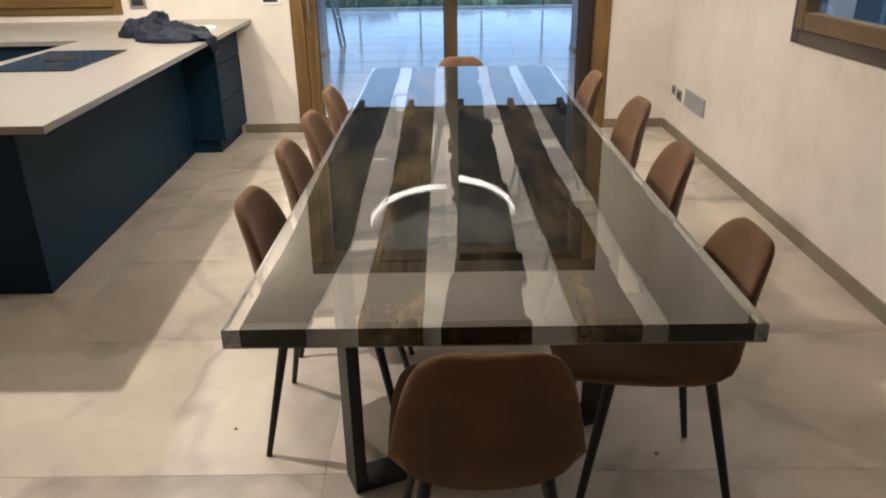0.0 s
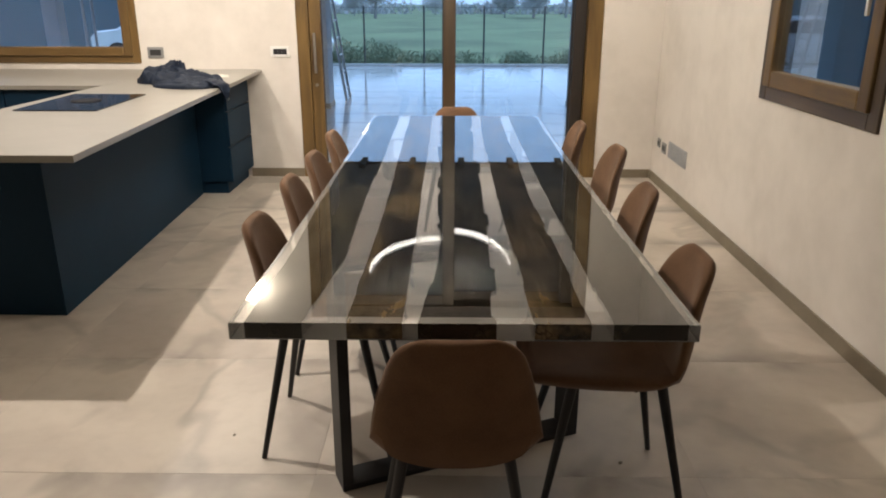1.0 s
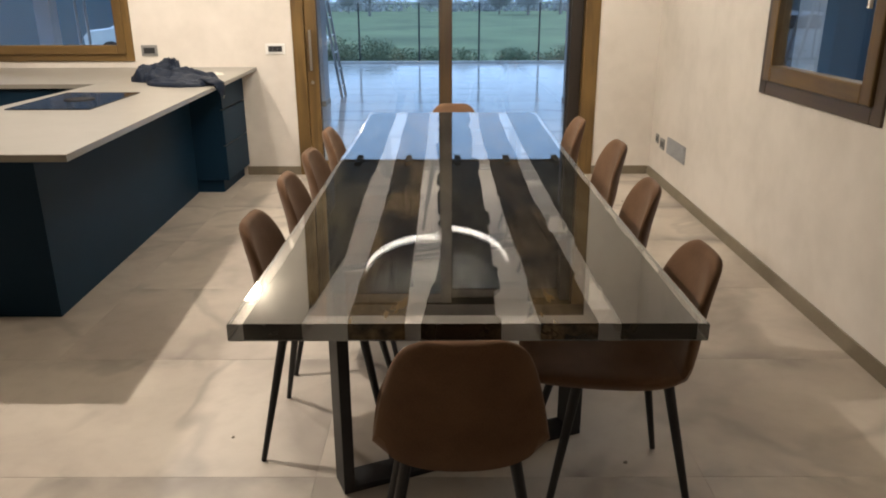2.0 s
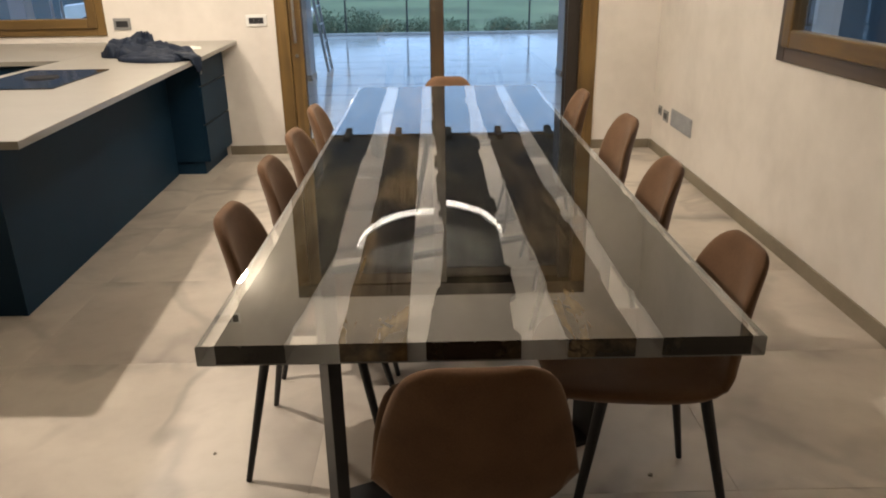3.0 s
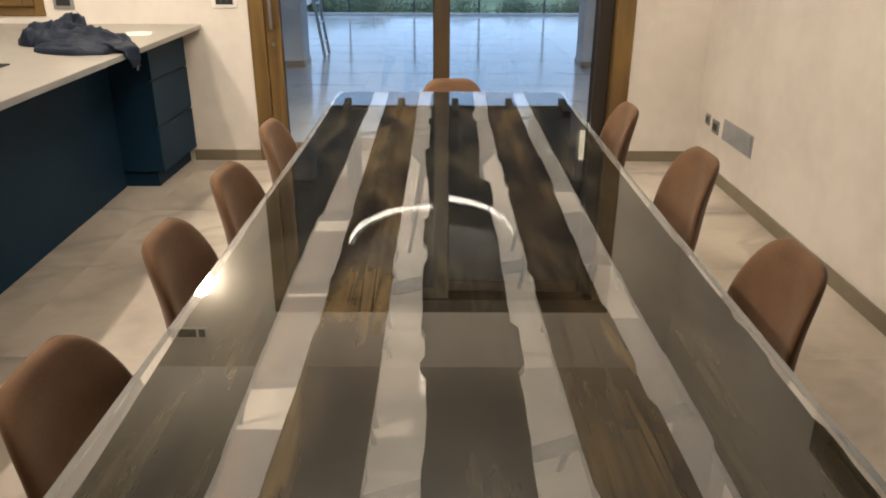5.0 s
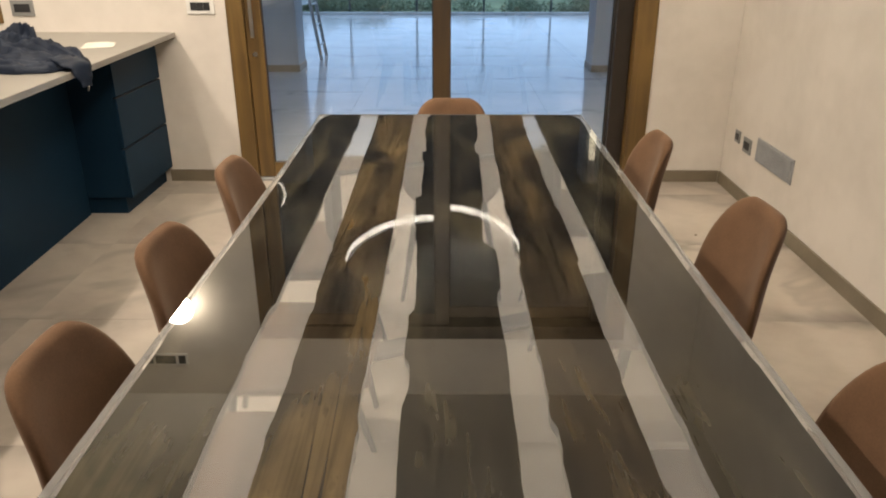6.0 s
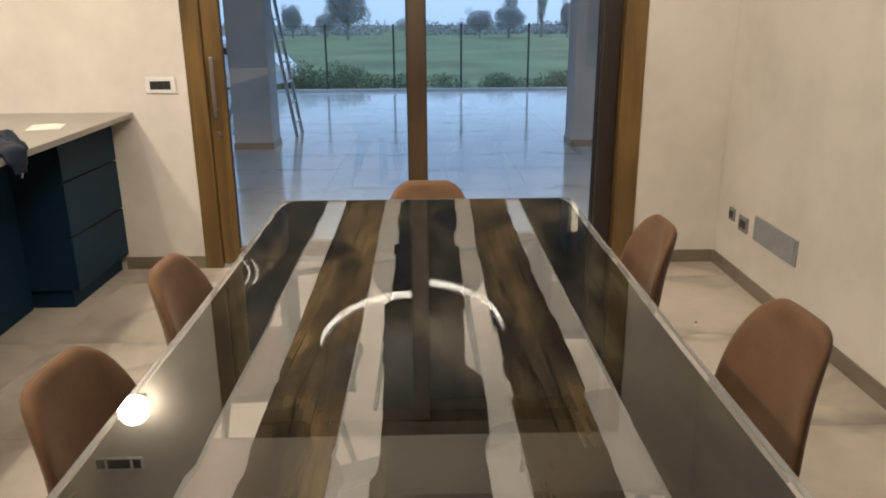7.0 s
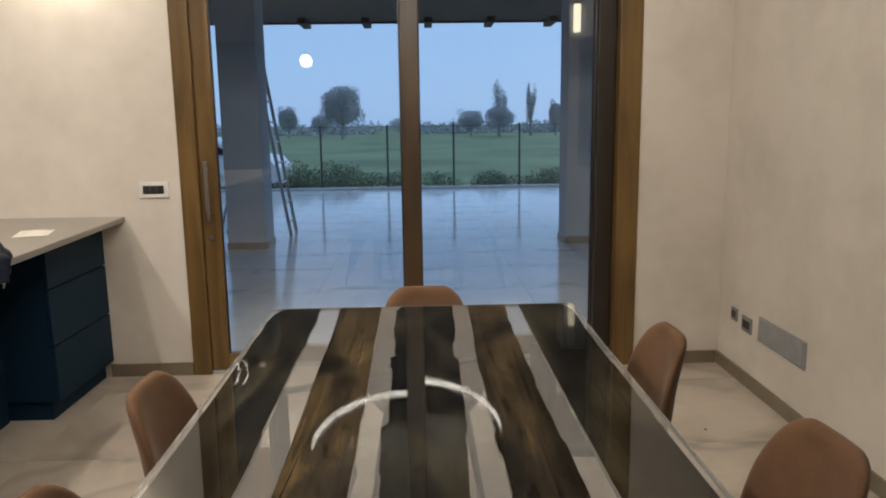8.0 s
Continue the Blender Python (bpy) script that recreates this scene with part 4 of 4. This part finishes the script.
# ---- beyond the terrace ----
def leaf_cloud(bm, rnd, centre, size, count, leaf):
    """Many small tilted leaves or twig tufts in an uneven cloud."""
    for _ in range(count):
        while True:
            p = Vector((rnd.uniform(-1, 1), rnd.uniform(-1, 1), rnd.uniform(-1, 1)))
            if p.length < 1:
                break
        q = Vector((p.x * size[0], p.y * size[1], p.z * size[2])) + Vector(centre)
        e = Euler((rnd.uniform(0, 6), rnd.uniform(0, 6), rnd.uniform(0, 6))).to_matrix()
        s = leaf * rnd.uniform(0.6, 1.5)
        vs = [bm.verts.new(q + e @ Vector(c)) for c in ((-s, 0, 0), (0, -s * 0.45, 0), (s, 0, 0), (0, s * 0.45, 0))]
        bm.faces.new(vs)


def tree(x, y, high, wide, seed, label, slim=False):
    rnd = random.Random(seed)
    t = thing("tree", label, "tree", "trees across the field")
    base = -0.3
    bm = rod(bmesh.new(), (x, y, base), (x + 0.1, y, base + high * 0.55), high * 0.03, high * 0.012, 7)
    tips = []
    for k in range(16):
        z = base + high * rnd.uniform(0.18, 0.6)
        a = rnd.uniform(0, math.tau)
        tip = Vector((x + math.cos(a) * wide * rnd.uniform(0.3, 0.85), y + math.sin(a) * wide * 0.6, min(base + high * 0.95, z + high * rnd.uniform(0.12, 0.4))))
        rod(bm, (x, y, z), tip, high * 0.010, high * 0.003, 5)
        tips.append(tip)
    part("trunk", bm, BARK, t)
    bm = bmesh.new()
    for tip in tips:
        leaf_cloud(bm, rnd, tip, (wide * 0.34, wide * 0.3, high * (0.16 if not slim else 0.2)), 330 if not slim else 130, high * 0.013)
    if not slim:
        leaf_cloud(bm, rnd, (x, y, base + high * 0.62), (wide * 0.85, wide * 0.7, high * 0.36), 9000, high * 0.014)
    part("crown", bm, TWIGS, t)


tree(-9.2, 92, 6.6, 2.7, 1, "round bare winter tree across the field")
tree(-18.0, 105, 4.2, 1.6, 2, "small bare tree far across the field")
tree(-14.0, 110, 3.4, 1.8, 3, "low bare tree far across the field")
tree(7.0, 100, 3.6, 2.0, 4, "low round bare tree across the field")
tree(10.3, 96, 4.0, 2.2, 5, "dark round bush-like tree across the field")
tree(10.9, 101, 7.2, 1.1, 6, "tall slender bare tree across the field", True)
tree(15.0, 100, 7.2, 0.8, 7, "tall thin poplar across the field", True)
tree(18.0, 98, 4.4, 1.1, 8, "bare tree beside the poplar across the field")
tree(-2.5, 120, 3.0, 2.6, 9, "low spreading bare tree in the far hedge")

rnd = random.Random(5)
bm = bmesh.new()
for k in range(150):
    x = rnd.uniform(-70, 70)
    leaf_cloud(bm, rnd, (x, 135 + rnd.uniform(-5, 5), 0.5), (2.6, 1.5, rnd.uniform(0.8, 2.2)), 90, 0.30)
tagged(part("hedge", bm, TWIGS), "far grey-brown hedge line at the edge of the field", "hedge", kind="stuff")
bm = bmesh.new()
for k in range(90):
    x = rnd.uniform(-8, 8)
    tall = 0.42 if x > -1.6 else 0.62
    leaf_cloud(bm, rnd, (x, TE + rnd.uniform(1.0, 2.6), -0.2 + tall * 0.4), (0.45, 0.4, tall * rnd.uniform(0.35, 0.95)), 520, 0.026)
tagged(part("shrub_bank", bm, SHRUB), "dark weedy shrubs along the bank behind the fence", "shrubs", kind="stuff")


def car(m):
    c = thing("car", "white parked car beyond the fence", "car", place=m)
    sec = [(-2.1, 0.45), (-2.12, 0.75), (-1.95, 0.93), (-1.3, 1.0), (-0.75, 1.36), (-0.2, 1.44), (0.6, 1.42), (1.25, 1.08), (1.9, 0.95), (2.1, 0.72), (2.12, 0.42), (1.7, 0.3), (-1.8, 0.3)]
    bm = bmesh.new()
    rows = []
    for y, k in ((-0.85, 0.94), (-0.78, 1.0), (0.78, 1.0), (0.85, 0.94)):
        rows.append([bm.verts.new((x * (0.985 if k < 1 else 1), y * (0.86 if z > 1.05 else 1), 0.3 + (z - 0.3) * k)) for x, z in sec])
    n = len(sec)
    for a, b in zip(rows, rows[1:]):
        for q in range(n):
            bm.faces.new((a[q], a[(q + 1) % n], b[(q + 1) % n], b[q]))
    bm.faces.new(rows[0])
    bm.faces.new(rows[-1][::-1])
    part("body", bm, CAR_PAINT, c)
    for x in (-1.3, 1.3):
        for y in (-0.80, 0.80):
            wh = part("wheel", rod(bmesh.new(), (x, y - 0.1, 0.31), (x, y + 0.1, 0.31), 0.31, n=20), RUBBER, c)
            part("rim", rod(bmesh.new(), (x, y - 0.105, 0.31), (x, y + 0.105, 0.31), 0.19, n=16), ALU, wh)
    for s in (-1, 1):
        bm = bmesh.new()
        bm.faces.new([bm.verts.new(p) for p in ((-0.68, s * 0.815, 1.02), (1.0, s * 0.815, 1.04), (0.5, s * 0.76, 1.34), (-0.15, s * 0.76, 1.36), (-0.5, s * 0.765, 1.3))])
        r = bmesh.ops.extrude_face_region(bm, geom=bm.faces[:])
        for v in r["geom"]:
            if isinstance(v, bmesh.types.BMVert):
                v.co.y += s * 0.012
        part("side_window", bm, HOB_GLASS, c)
    return c


# Made-up building that hides the sky behind window_1 and darkens its view.
shed = thing("outbuilding", "long dark slate-grey block added across the yard to darken the window view", "building")
part("wall", boxed((-42, 27.0, -0.3), (-9.6, 33.0, 5.2), 0.02), SLATE_WALL, shed)
bm = prism(bmesh.new(), [(26.5, 5.2), (33.5, 5.2), (30.0, 6.6)], -42.4, -9.2)
bmesh.ops.transform(bm, matrix=Matrix(((0, 0, 1, 0), (1, 0, 0, 0), (0, 1, 0, 0), (0, 0, 0, 1))), verts=bm.verts)
part("roof", bm, ROOF_WOOD, shed)
for x in (-33.0, -27.0, -21.0):
    part("shutter", boxed((x, 26.96, -0.25), (x + 3.0, 26.999, 2.6), 0.01), FENCE_METAL, shed)

first_car = car(pose(-5.35, 20.0, -0.26, 0, 0, 0))
copy_thing(first_car, pose(-8.7, 23.0, -0.26, 0, 0, 0))

# ---- tiles, laid last ----
def tile_mesh(name, w, d, mat):
    return finish(boxed((-w / 2, -d / 2, -0.0035), (w / 2, d / 2, 0), 0.0008), name, mat)


STEP, WIDE = 0.815, 1.25
for iy in range(-12, 5):
    y0, y1 = 3.335 + STEP * iy, 3.335 + STEP * (iy + 1)
    for ix in range(-4, 3):
        x0, x1 = -0.47 + WIDE * ix, -0.47 + WIDE * (ix + 1)
        a0, a1 = max(x0, LEFT) + 0.0002, min(x1, RIGHT + 0.055) - 0.0002
        b0, b1 = max(y0, REAR) + 0.0006, min(y1, BACK) - 0.0006
        if a1 - a0 < 0.02 or b1 - b0 < 0.02:
            continue
        key = "tile_%.3f_%.3f" % (a1 - a0, b1 - b0)
        me = bpy.data.meshes.get(key) or tile_mesh(key, a1 - a0, b1 - b0, TILE)
        ob = new("tile", me)
        ob.parent = floor
        ob.location = ((a0 + a1) / 2, (b0 + b1) / 2, 0)
W2 = 0.90
wet = tile_mesh("wet_tile", W2 - 0.0015, W2 - 0.0015, WET_TILE)
dry = tile_mesh("dry_tile", W2 - 0.0015, W2 - 0.0015, DRY_TILE)
for iy in range(13):
    for ix in range(-8, 8):
        ob = new("tile", dry if iy < 5 else wet)
        ob.parent = terrace
        ob.location = ((ix + 0.5) * W2, BACK + 0.345 + (iy + 0.5) * W2, 0)
